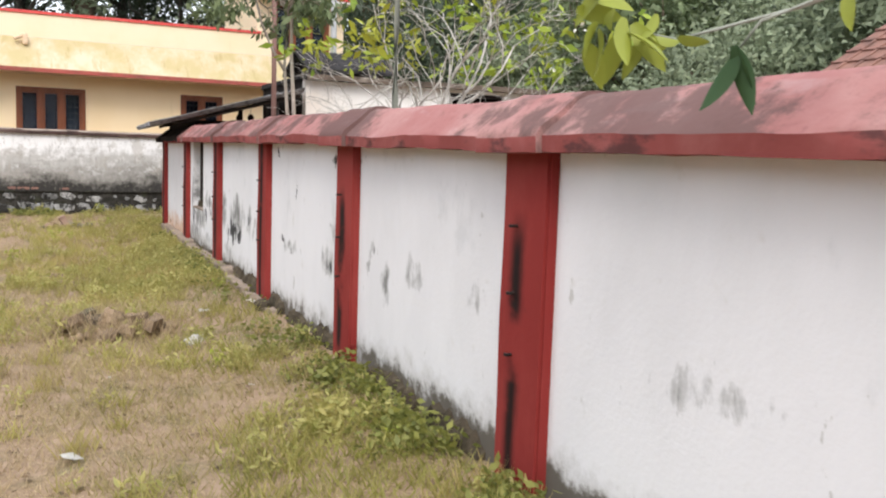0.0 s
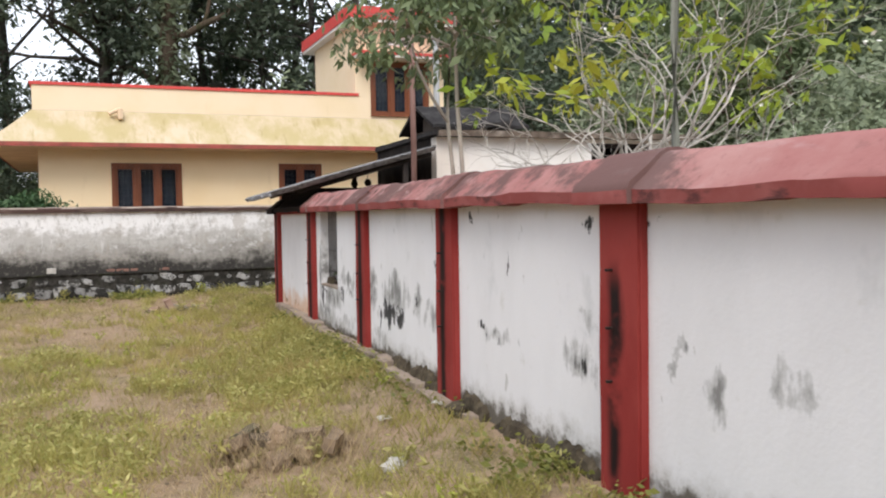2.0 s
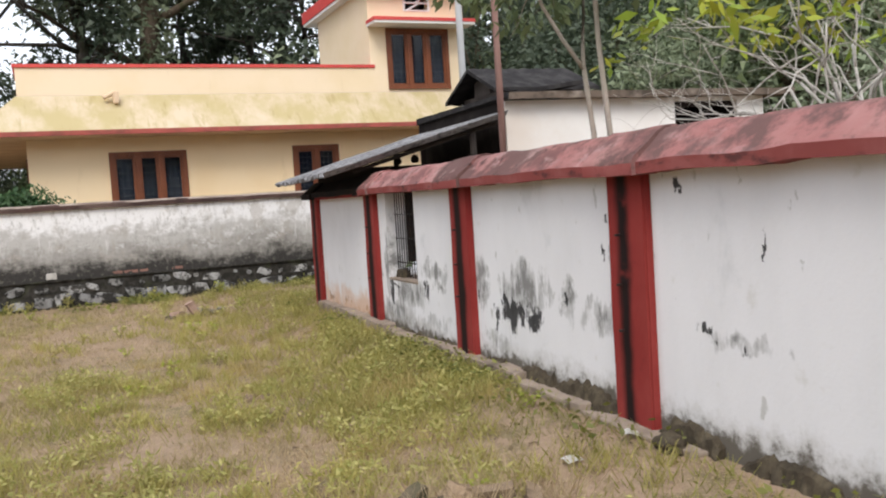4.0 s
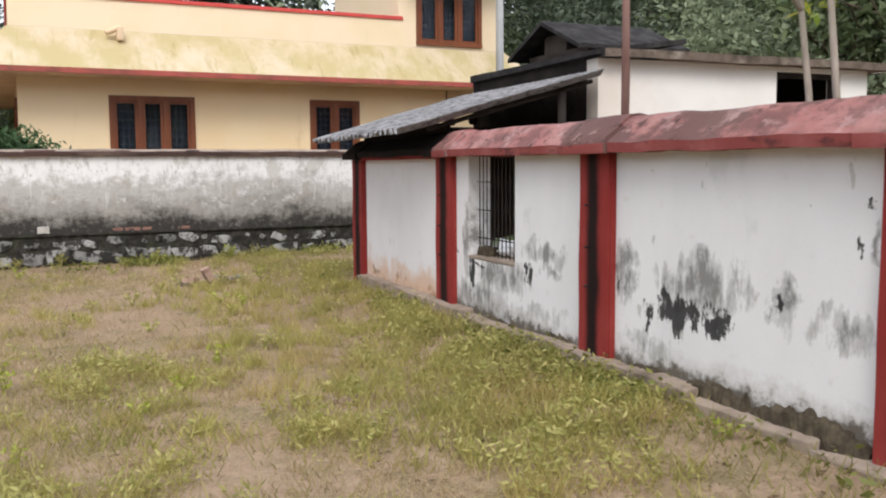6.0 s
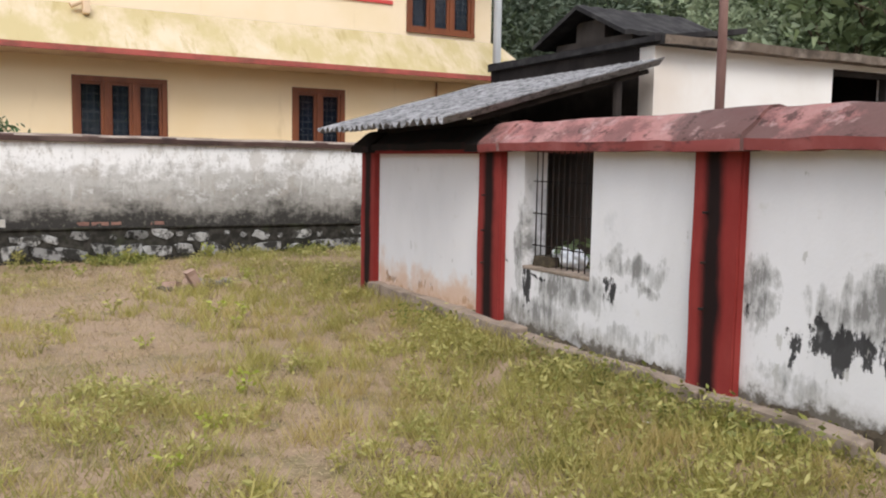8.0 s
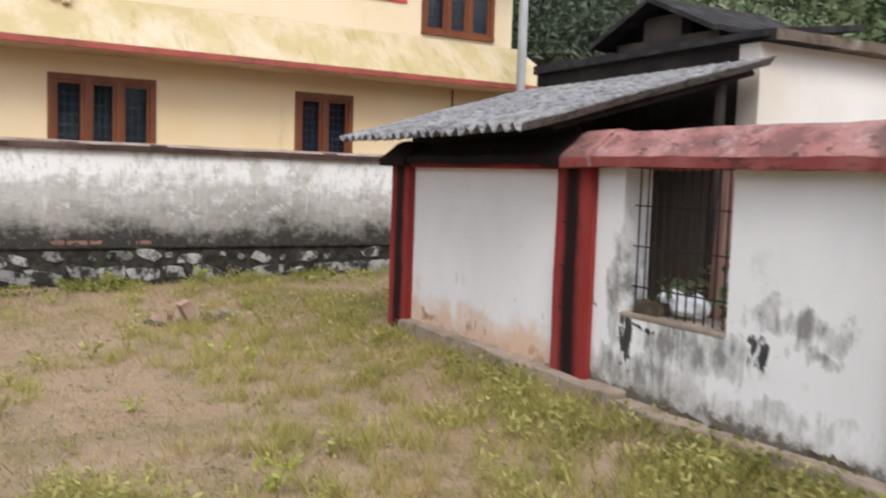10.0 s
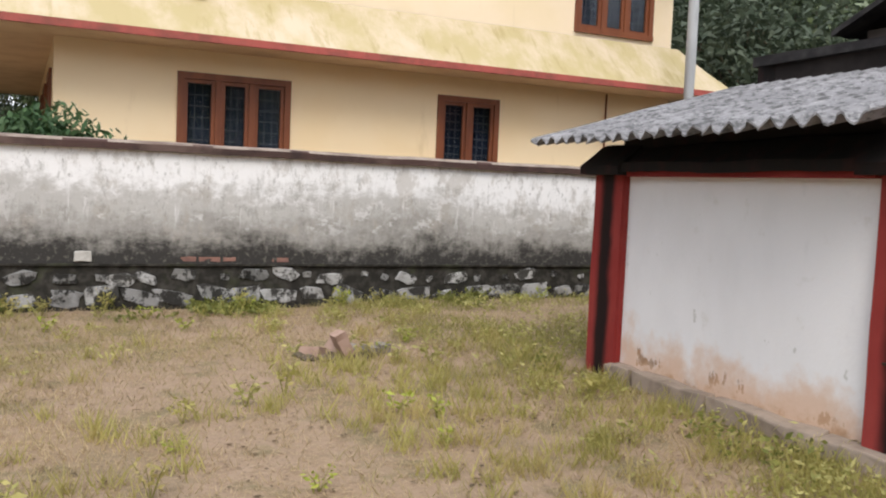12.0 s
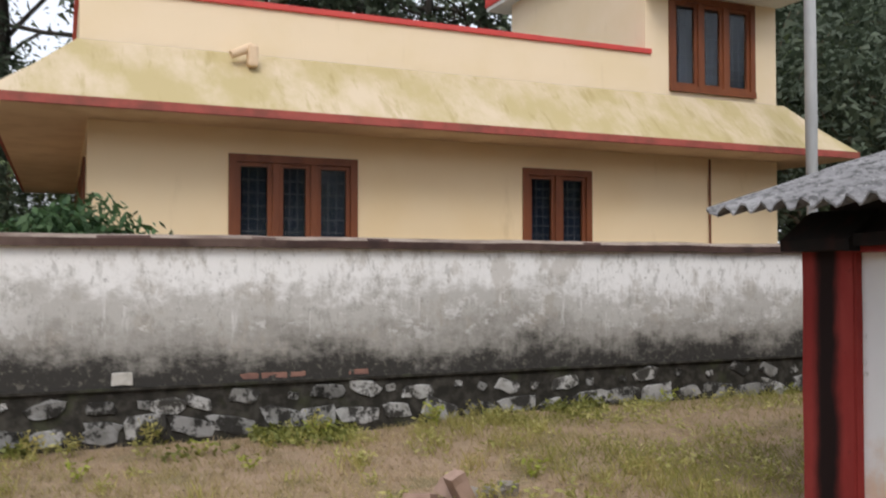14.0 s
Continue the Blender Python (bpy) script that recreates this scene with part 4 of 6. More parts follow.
def make_outbuilding():
    ob = root("outbuilding", 3.975, 12.925, 0, -1.8, "whitewashed outbuilding with a sooty roof and smoke vent", "outbuilding")
    bm = bmesh.new()
    wall_cells(bm, 0.0, 3.68, -0.2, 2.53, 0, 0.2, [(2.31, 3.26, 1.5, 2.48)])
    part("front_wall", bm, M["out_white"], ob, "whitewashed wall with dirty streaks")
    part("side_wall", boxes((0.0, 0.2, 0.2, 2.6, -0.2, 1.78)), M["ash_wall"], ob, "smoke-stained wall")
    part("side_wall", boxes((0.0, 0.2, 0.2, 2.6, 1.78, 2.53)), M["dark_wall"], ob, "near-black top of the wall")
    # back wall coloured black to stand for the unlit room behind the window
    part("back_wall", boxes((0.0, 3.68, 2.6, 2.8, -0.2, 2.53)), M["soot_shade"], ob, "black back wall, the dim room's shade in its colour")
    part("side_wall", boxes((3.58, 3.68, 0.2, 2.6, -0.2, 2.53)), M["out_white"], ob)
    # extra black lining, added so that the room stays dark inside
    part("side_wall", boxes((3.48, 3.577, 0.2, 2.6, -0.2, 2.53)), M["soot_shade"], ob, "added black lining that keeps the room dim")
    for a, b in ((2.31, 3.26),):
        part("window_frame", boxes((a, a + 0.06, 0.05, 0.13, 1.5, 2.48), (b - 0.06, b, 0.05, 0.13, 1.5, 2.48), (a + 0.06, b - 0.06, 0.05, 0.13, 2.42, 2.48)), M["dark_wall"], ob, "blackened wooden frame")
    bm = boxes((-0.02, 4.05, -0.16, 2.85, 2.53, 2.61))
    bmesh.ops.subdivide_edges(bm, edges=bm.edges[:], cuts=22, use_grid_fill=True)
    slab = part("roof_slab", roughen(bm, 0.012, 5), M["slab"], ob, "mossy roof slab with a broken edge")
    slab.data.materials.append(M["roof_dark"])
    for p in slab.data.polygons:
        if p.center.x < 0.7 and p.center.y > -0.1:
            p.material_index = 1
    bm = bmesh.new()
    # low sooty sheet along the west eave
    for (a, b) in (((-0.09, -0.1), (-0.06, 2.72)),):
        v = [bm.verts.new(p) for p in ((a[0], a[1], 2.55), (b[0], b[1], 2.52), (1.0, 2.72, 2.70), (1.0, -0.1, 2.70), (a[0], a[1], 2.60), (b[0], b[1], 2.57), (1.0, 2.72, 2.75), (1.0, -0.1, 2.75))]
        for f in ((0, 1, 2, 3), (4, 7, 6, 5), (0, 4, 5, 1), (1, 5, 6, 2), (2, 6, 7, 3), (3, 7, 4, 0)):
            bm.faces.new([v[i] for i in f])
    part("eave_sheet", bm, M["roof_dark"], ob, "sooty roof sheet")
    # smoke vent: little gabled roof over an open gable
    y0, y1, yr, xw, xe = 0.72, 2.2, 1.46, 0.42, 1.5
    bm = bmesh.new()
    zb, ze, zr = 2.60, 2.74, 3.08
    box(bm, xw, xw + 0.12, yr - 0.2, yr + 0.28, zb, 2.97)
    box(bm, xw, xw + 0.12, y0 + 0.1, y1 - 0.1, zb, 2.77)
    part("vent_wall", boxes((xe - 0.12, xe, y0 + 0.1, y1 - 0.1, zb, 2.8)), M["ash_wall"], ob)
    part("vent_wall", bm, M["ash_wall"], ob, "smoke-stained masonry")
    for ya, yb in ((y0 - 0.05, yr), (y1 + 0.05, yr)):
        bm = bmesh.new()
        nx = 16
        lo = [[bm.verts.new((xw - 0.22 + (xe - xw + 0.4) * i / nx, ya + (yb - ya) * j / 4, ze - 0.02 + (zr - ze) * j / 4 + 0.012 * (i % 2) + dz)) for i in range(nx + 1)] for dz in (0.0, 0.045) for j in range(5)]
        for g in (0, 5):
            for j in range(4):
                for i in range(nx):
                    bm.faces.new((lo[g + j][i], lo[g + j][i + 1], lo[g + j + 1][i + 1], lo[g + j + 1][i]))
        for i in range(nx):
            bm.faces.new((lo[0][i], lo[0][i + 1], lo[5][i + 1], lo[5][i]))
        for i in (0, nx):
            for j in range(4):
                bm.faces.new((lo[j][i], lo[j + 1][i], lo[6 + j][i], lo[5 + j][i]))
        part("vent_roof", bm, M["roof_dark"], ob, "dark weathered roof sheet")


make_outbuilding()


def make_shed():
    shed = root("lean_to_shed", 2.0, 14.355, 0, 0, "low lean-to roof of grey corrugated cement sheet", "shed")
    O = Vector((2.0, 14.355, 0))
    A, B, C, D = (Vector(p) - O for p in ((1.975, 15.805, 1.785), (1.775, 12.735, 1.79), (3.895, 12.715, 2.37), (4.015, 15.855, 2.36)))
    waves, per, sheets = 21, 8, 3
    nu, nv = waves * per // sheets, 14
    for s in range(sheets):
        bm = bmesh.new()
        lay = []
        for dz in (0.0, -0.012):
            rows = []
            for j in range(nv + 1):
                row = []
                for i in range(nu + 1):
                    u = (s * nu + i) / (nu * sheets)
                    ext = (0.03 * noise.noise((s * 7.3, 0, 0)) + 0.022 * noise.noise((u * 70, 1, 0))) if j == 0 else 0
                    v = j / nv - ext
                    p = (A.lerp(B, u)).lerp(D.lerp(C, u), v)
                    p.z += 0.027 * math.cos(u * waves * math.tau) + dz + s * 0.004 + 0.012 * noise.noise((u * 4, v * 3, 0))
                    row.append(bm.verts.new(p))
                rows.append(row)
            lay.append(rows)
        for rows in lay:
            for r, q in zip(rows, rows[1:]):
                for i in range(nu):
                    bm.faces.new((r[i], r[i + 1], q[i + 1], q[i]))
        a, b = lay
        for i in range(nu):
            bm.faces.new((a[0][i], a[0][i + 1], b[0][i + 1], b[0][i]))
            bm.faces.new((a[nv][i], a[nv][i + 1], b[nv][i + 1], b[nv][i]))
        for j in range(nv):
            for i in (0, nu):
                bm.faces.new((a[j][i], a[j + 1][i], b[j + 1][i], b[j][i]))
        part("roof_sheet", bm, M["asbestos"], shed, "grey corrugated sheet with lichen")

    def beam(name, p, q, r, drop):
        bm = bmesh.new()
        z = Vector((0, 0, drop))
        tube(bm, [p - z, q - z], [r, r], 6)
        part(name, bm, M["dark_wall"], shed, "near-black timber")

    for u in (0.10, 0.5, 0.93):
        beam("rafter", A.lerp(B, u).lerp(D.lerp(C, u), 0.16), D.lerp(C, u), 0.024, 0.07)
    for v in (0.2, 0.55, 0.93):
        beam("purlin", A.lerp(D, v).lerp(B.lerp(C, v), 0.08), A.lerp(D, v).lerp(B.lerp(C, v), 0.94), 0.02, 0.05)
    for u in (0.08, 0.95):
        p, q = A.lerp(B, u), D.lerp(C, u)
        m = p.lerp(q, 0.82)
        bm = bmesh.new()
        tube(bm, [(m.x, m.y, 0.0), (m.x, m.y, m.z - 0.09)], [0.045, 0.04], 8)
        part("post", bm, M["dark_wall"], shed, "near-black timber post")
    # black board that closes the gap above the wall, coloured as its shade
    part("shade_board", boxes((0.40, 0.44, -1.3, 0.9, 1.70, 1.84)), M["soot_shade"], shed, "black board standing for the shade under the roof")
    w = root("wall_shed_north", 2.62, 15.405, 0, -1.8, "near-black end wall of the lean-to shed", "wall", kind="structure")
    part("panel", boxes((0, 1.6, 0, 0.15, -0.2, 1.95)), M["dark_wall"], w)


make_shed()

# ---- grass and weeds of the yard ----
def surface(P):
    return np.array([ground_z(x, y) for x, y in P])


def patch(P, scale, off):
    return np.array([noise.noise((x * scale + off, y * scale - off, off)) for x, y in P])


def scatter(rng, n, x0, x1, y0, y1):
    P = np.stack([rng.uniform(x0, x1, n), rng.uniform(y0, y1, n)], axis=1)
    return P[(P[:, 0] < WALL_X0 + WALL_SLOPE * P[:, 1] - 0.06) | (P[:, 1] > 15.8)]


def blades(P, rng, h, w, lean=0.5):
    n = len(P)
    base = np.column_stack([P, surface(P) - 0.004])
    a = rng.uniform(0, math.tau, n)
    side = np.stack([np.cos(a), np.sin(a), np.zeros(n)], axis=1) * (w * rng.uniform(0.6, 1.3, n))[:, None]
    b = rng.uniform(0, math.tau, n)
    hh = h * rng.uniform(0.45, 1.35, n)
    tip = base + np.stack([np.cos(b) * hh * lean, np.sin(b) * hh * lean, hh], axis=1)
    return np.stack([base - side, base + side, tip + side * 0.25, tip - side * 0.25], axis=1)


def trodden(P):
    """How bare the earth is: a footpath, a strip beside the red wall, and a sandy stretch before the far wall."""
    line = np.abs(P[:, 0] - (0.45 + 0.45 * (P[:, 1] - 11.8)) + 0.10 * np.sin(P[:, 1] * 3.1))
    path = np.clip(1.25 - line / 0.30, 0, 1) * np.array([smooth(9.0, 9.8, y) * (1 - smooth(12, 13.2, y)) for _, y in P])
    dirt = 0.8 * np.array([smooth(5.9, 6.5, y) * (1 - smooth(8.6, 9.4, y)) * (1 - smooth(0.7, 1.1, wall_x(y) - x)) for x, y in P])
    sand = 0.75 * np.array([smooth(12.0, 13.2, y) * (1 - smooth(16.6, 18.2, y)) * smooth(0.7, 1.4, wall_x(y) - x) * (1 - smooth(2.6, 4.0, wall_x(y) - x)) for x, y in P])
    return np.maximum(np.maximum(path, dirt), sand)


def make_grass():
    rng = np.random.default_rng(11)
    dry, mix, green = [], [], []
    for (x0, x1, y0, y1, dens) in ((-1.5, 2.4, 1.6, 8, 2100), (-3.5, 2.4, 8, 13, 2100), (-4.5, 2.4, 13, 19.1, 1900), (2.4, 6.5, 15.8, 19.1, 900), (-3.5, -1.5, 2.5, 8, 700), (-8, -3.5, 1.6, 19.1, 420), (-1.5, 2.4, -8, 1.6, 600), (-8, -1.5, -8, 2.5, 300), (-15, -8, -8, 19.1, 120)):
        P = scatter(rng, int(dens * (x1 - x0) * (y1 - y0)), x0, x1, y0, y1)
        g = patch(P, 0.55, 3.3) + 0.6 * patch(P, 1.7, 9.1)
        wall = np.array([smooth(-1.5, -0.2, x - wall_x(y)) for x, y in P])
        g = g + 0.65 * wall + 0.30 * (1 - wall) * np.array([0.6 - smooth(11, 15.5, y) for _, y in P])
        # a trodden strip stays bare
        bare = trodden(P)
        u = rng.uniform(size=len(P))
        thin = patch(P, 4.2, 21.0) + 0.6 * patch(P, 9.5, 4.0)
        keep = (u > bare * 0.96) & ((thin > -0.20) | (u > 0.75))
        r = rng.uniform(size=len(P))
        k = g + 0.5 * (r - 0.5)
        green.append(P[keep & (k > 0.60)])
        mix.append(P[keep & (k <= 0.60) & (k > 0.08)])
        rest = keep & (k <= 0.08) & (rng.uniform(size=len(P)) < 0.8)
        dry.append(P[rest])
    for name, mat, sets, h, w, lab in (("dry_grass", "grass_dry", dry, 0.04, 0.0036, "short dry straw-coloured grass"), ("yellowing_grass", "grass_mix", mix, 0.05, 0.0034, "short yellow-green grass"), ("green_grass", "grass_green", green, 0.075, 0.0042, "green grass growing along the wall")):
        P = np.concatenate(sets)
        tagged(new(name, quads(name, blades(P, rng, h, w, 0.75), M[mat])), lab, "grass", kind="stuff")
    # straw lying flat, and low leafy clumps among the grass
    P = np.concatenate([scatter(rng, 52000, -3.0, 2.4, 2.0, 13), scatter(rng, 42000, -4.5, 6.0, 13, 19.0)])
    n = len(P)
    a = rng.uniform(0, math.tau, n)
    ln = rng.uniform(0.02, 0.07, n)[:, None]
    d = np.stack([np.cos(a), np.sin(a), rng.normal(size=n) * 0.12], axis=1) * ln
    w = np.stack([-np.sin(a), np.cos(a), np.zeros(n)], axis=1) * 0.0022
    base = np.column_stack([P, surface(P) + rng.uniform(0.004, 0.022, n)])
    V = np.stack([base - w, base + w, base + d + w * 0.4, base + d - w * 0.4], axis=1)
    tagged(new("straw_litter", quads("straw_litter", V, M["grass_dry"])), "dry straw lying on the earth", "straw", kind="stuff")
    P = np.concatenate([scatter(rng, 19000, -3.4, 2.4, 2.0, 13), scatter(rng, 9000, -4.5, 6.0, 13, 19.0)])
    near = np.array([smooth(-1.7, -0.25, x - wall_x(y)) for x, y in P])
    g = patch(P, 0.8, 14.0) + 0.9 * patch(P, 2.6, 6.0) + 0.9 * patch(P, 6.0, 3.0) + 0.34 * near
    strip = np.array([smooth(-0.75, -0.30, x - wall_x(y)) * smooth(5.8, 6.8, y) * (1 - smooth(8.6, 9.8, y)) for x, y in P])
    g = g - 0.28 * np.array([smooth(12.5, 15, y) for _, y in P]) - 0.10 - 0.75 * strip - 0.8 * trodden(P) - 0.5 * np.array([1 - smooth(5.0, 6.4, y) for _, y in P])
    g = g + 0.22 * np.array([smooth(7.6, 8.2, y) * (1 - smooth(9.8, 10.6, y)) for _, y in P])
    P, g = P[g > 0.2], g[g > 0.2]
    weedy = P
    reps = np.repeat(P, 7, axis=0) + rng.normal(size=(len(P) * 7, 2)) * 0.028
    tall = np.repeat(np.clip(0.05 + 0.13 * g, 0.05, 0.17), 7)
    C = np.column_stack([reps, surface(reps) + rng.uniform(0.0, 1.0, len(reps)) * tall])
    C = C[np.array([x < wall_x(y) - 0.05 or y > 15.8 for x, y in reps])]
    tagged(new("low_weeds", quads("low_weeds", leaves(C, 0.042, rng, -0.25, 0.16), M["leaf_weed"])), "low yellow-green leafy weeds scattered through the grass", "weeds", kind="stuff")
    # dead leaves on the earth
    P = np.concatenate([scatter(rng, 9000, -3.2, 2.4, 2.0, 13), scatter(rng, 7000, -4.5, 6.0, 13, 19.0)])
    P = P[patch(P, 1.3, 31.0) + 0.8 * patch(P, 5.0, 17.0) > 0.0]
    V = leaves(np.column_stack([P, surface(P) + rng.uniform(0.006, 0.02, len(P))]), 0.034, rng, 0.0, 0.3)
    V[:, :, 2] = V[:, :1, 2] + (V[:, :, 2] - V[:, :1, 2]) * 0.2
    tagged(new("leaf_litter", quads("leaf_litter", V, M["dead_leaf"])), "dead brown leaves lying on the earth", "leaf litter", kind="stuff")
    # taller tufts
    T = scatter(rng, 560, -3.4, 2.3, 2.4, 18.9)
    T = T[patch(T, 0.7, 2.2) + 0.5 * patch(T, 2.0, 7.7) + 0.35 * np.array([smooth(-1.6, -0.2, x - wall_x(y)) for x, y in T]) > 0.08]
    T = np.concatenate([T, scatter(rng, 190, 0.2, 2.2, 9.5, 16.8)])
    P = np.repeat(T, 38, axis=0) + rng.normal(size=(len(T) * 38, 2)) * 0.05
    P = np.concatenate([P, np.repeat(weedy, 6, axis=0) + rng.normal(size=(len(weedy) * 6, 2)) * 0.05])
    P = P[P[:, 0] < WALL_X0 + WALL_SLOPE * P[:, 1] - 0.03]
    tagged(new("grass_tufts", quads("grass_tufts", blades(P, rng, 0.105, 0.0042, 0.6), M["tuft"])), "taller yellow-green grass tufts in the yard", "grass", kind="stuff")
    # weeds along the foot of the far wall
    P = np.stack([rng.uniform(-5, 6.5, 2600), FAR_Y - 0.02 - np.abs(rng.normal(size=2600)) * 0.22], axis=1)
    P = P[patch(P, 1.1, 8.0) > 0.12]
    reps = np.repeat(P, 6, axis=0) + rng.normal(size=(len(P) * 6, 2)) * np.array([0.04, 0.02])
    reps[:, 1] = np.minimum(reps[:, 1], FAR_Y - 0.04)
    C = np.column_stack([reps, surface(reps) + rng.uniform(0.0, 0.13, len(reps)) * rng.uniform(0.2, 1.0, len(reps))])
    tagged(new("far_wall_weeds", quads("far_wall_weeds", leaves(C, 0.05, rng, 0.0, 0.26), M["foot_leaf"])), "low green weeds along the far wall", "weeds", kind="stuff")
    # low leafy growth hugging the wall foot
    P = scatter(rng, 12000, 0.6, 2.35, 2.6, 15.6)
    d = np.array([wall_x(y) - x for x, y in P])
    c = patch(P, 1.3, 5.0)
    P = P[(d < 0.55) & (rng.uniform(size=len(P)) < np.clip(1.0 - d * 2.0, 0.02, 1)) & (c > -0.02) & ((P[:, 1] < 13.2) | (d > 0.2)) & ((P[:, 1] < 6.2) | (rng.uniform(size=len(P)) < np.where(P[:, 1] > 9.3, 0.7, 0.2)))]
    P = np.concatenate([P, P[P[:, 1] < 6.2]])
    reps = np.repeat(P, 6, axis=0) + rng.normal(size=(len(P) * 6, 2)) * 0.035
    C = np.column_stack([reps, surface(reps) + rng.uniform(0.0, 0.17, len(reps)) * rng.uniform(0.3, 1.0, len(reps))])
    tagged(new("wall_foot_weeds", quads("wall_foot_weeds", leaves(C, 0.040, rng, 0.0, 0.27), M["foot_leaf"])), "low green weeds along the wall foot", "weeds", kind="stuff")


def weed_mesh(rng, h, n):
    C, S = [], []
    for s in range(5):
        b = rng.uniform(0, math.tau)
        top = Vector((math.cos(b) * h * 0.5, math.sin(b) * h * 0.5, h * rng.uniform(0.7, 1.15)))
        S.append(([Vector((0, 0, -0.01)), top * 0.5 + Vector((0, 0, 0.02)), top], [0.003, 0.0025, 0.0015]))
        for i in range(n):
            p = top * rng.uniform(0.25, 1.0)
            C.append(list(p + Vector(rng.normal(size=3)) * 0.015))
    return S, leaves(np.array(C), 0.042, rng, 0.0, 0.2)


def make_weeds():
    rng = np.random.default_rng(5)
    kinds = []
    for h, n, mat in ((0.19, 9, "tuft"), (0.15, 9, "leaf_weed"), (0.17, 8, "leaf_fresh")):
        w = root("weed", 0, 0, -5, 0, "small leafy green weed in the yard", "weed", "weeds in the yard")
        S, V = weed_mesh(rng, h, n)
        part("stem", limbs_mesh(S, 5), M["grass_green"], w)
        ob = new("foliage", quads("foliage", V, M[mat]))
        ob.parent = w
        kinds.append(w)
    spots = [(0.35, 7.45), (0.48, 7.68), (0.95, 7.75), (1.12, 7.6), (0.62, 7.85), (-1.31, 10.46), (-1.1, 10.62), (-0.79, 14.86), (-0.72, 14.7), (-0.6, 15.2), (-1.5, 13.8), (-0.2, 13.9), (1.5, 4.7), (1.62, 4.3), (1.7, 4.0), (1.45, 4.4), (0.9, 15.0), (1.3, 16.9), (1.05, 16.7), (0.5, 12.6), (-0.3, 11.6)]
    while len(spots) < 90:
        x, y = rng.uniform(-3.5, 2.0), rng.uniform(3.5, 18.9)
        if x < wall_x(y) - 0.2 and abs(x + 1.2) + abs(y - 9) > 0.5:
            spots.append((x, y))
    for i in range(22):
        spots.append((rng.uniform(-2.5, 5), 18.97 + rng.uniform(-0.12, 0.1)))
    for i, (x, y) in enumerate(spots):
        src = kinds[i % 3]
        s = rng.uniform(0.6, 1.15)
        if i < 3:
            src.matrix_basis = pose(x, y, ground_z(x, y), 0, 0, 40 * i)
        else:
            c = copy_thing(src, pose(x, y, ground_z(x, y), 0, 0, rng.uniform(0, 360)))
            c.scale = (s, s, s * rng.uniform(0.8, 1.2))


make_grass()
make_weeds()


# ---- trees ----
def crown_points(rng, tips, n, spread, flat=0.7):
    base = np.array([list(t[0]) for t in tips])
    i = rng.integers(0, len(base), n)
    return base[i] + rng.normal(size=(n, 3)) * np.array([spread, spread, spread * flat])


def tall_tree(seed, height, radius, leaf, n, label, bark_mat="bark_dark", vine=0, size=0.165):
    rng = np.random.default_rng(seed)
    t = root("tree", 0, 0, 0, 0, label, "tree", "trees behind the house")
    out, tips = [], []
    pts = [Vector((0.25 * noise.noise((seed, i * 0.5, 0)), 0.25 * noise.noise((seed, i * 0.5, 5)), height * i / 12 - 0.3)) for i in range(13)]
    out.append((pts, [radius * (1.12 - 0.8 * i / 12) for i in range(13)]))
    for i in range(3, 13):
        for _ in range(2 if i > 4 else 1):
            a = rng.uniform(0, math.tau)
            grow(rng, pts[i], (math.cos(a), math.sin(a), rng.uniform(-0.05, 0.8)), height * 0.17 * rng.uniform(0.6, 1.2), radius * 0.30, 1, out, tips, 0.35, (2, 3), 0.7, 0.6, 0.1, 4)
    part("trunk", limbs_mesh(out, 7), M[bark_mat], t, smooth=True)
    C = crown_points(rng, tips, n, height * 0.026, 0.9)
    gap = np.array([noise.noise((p[0] * 0.42 + seed, p[1] * 0.42, p[2] * 0.5)) + 0.5 * noise.noise((p[0] * 1.3, p[1] * 1.3 + seed, p[2] * 1.6)) for p in C])
    C = C[(gap > -0.06) | (rng.uniform(size=n) < 0.07)]
    if vine:
        k = rng.uniform(1.5, height * 0.75, vine)
        a = rng.uniform(0, math.tau, vine)
        rr = radius * 1.05 + np.abs(rng.normal(size=vine)) * 0.22
        C = np.concatenate([C, np.stack([np.cos(a) * rr, np.sin(a) * rr, k], axis=1)])
    ob = new("crown", quads("crown", leaves(C, size * 1.4, rng, 0.5, 0.34, small=True), M[leaf]))
    ob.parent = t
    return t


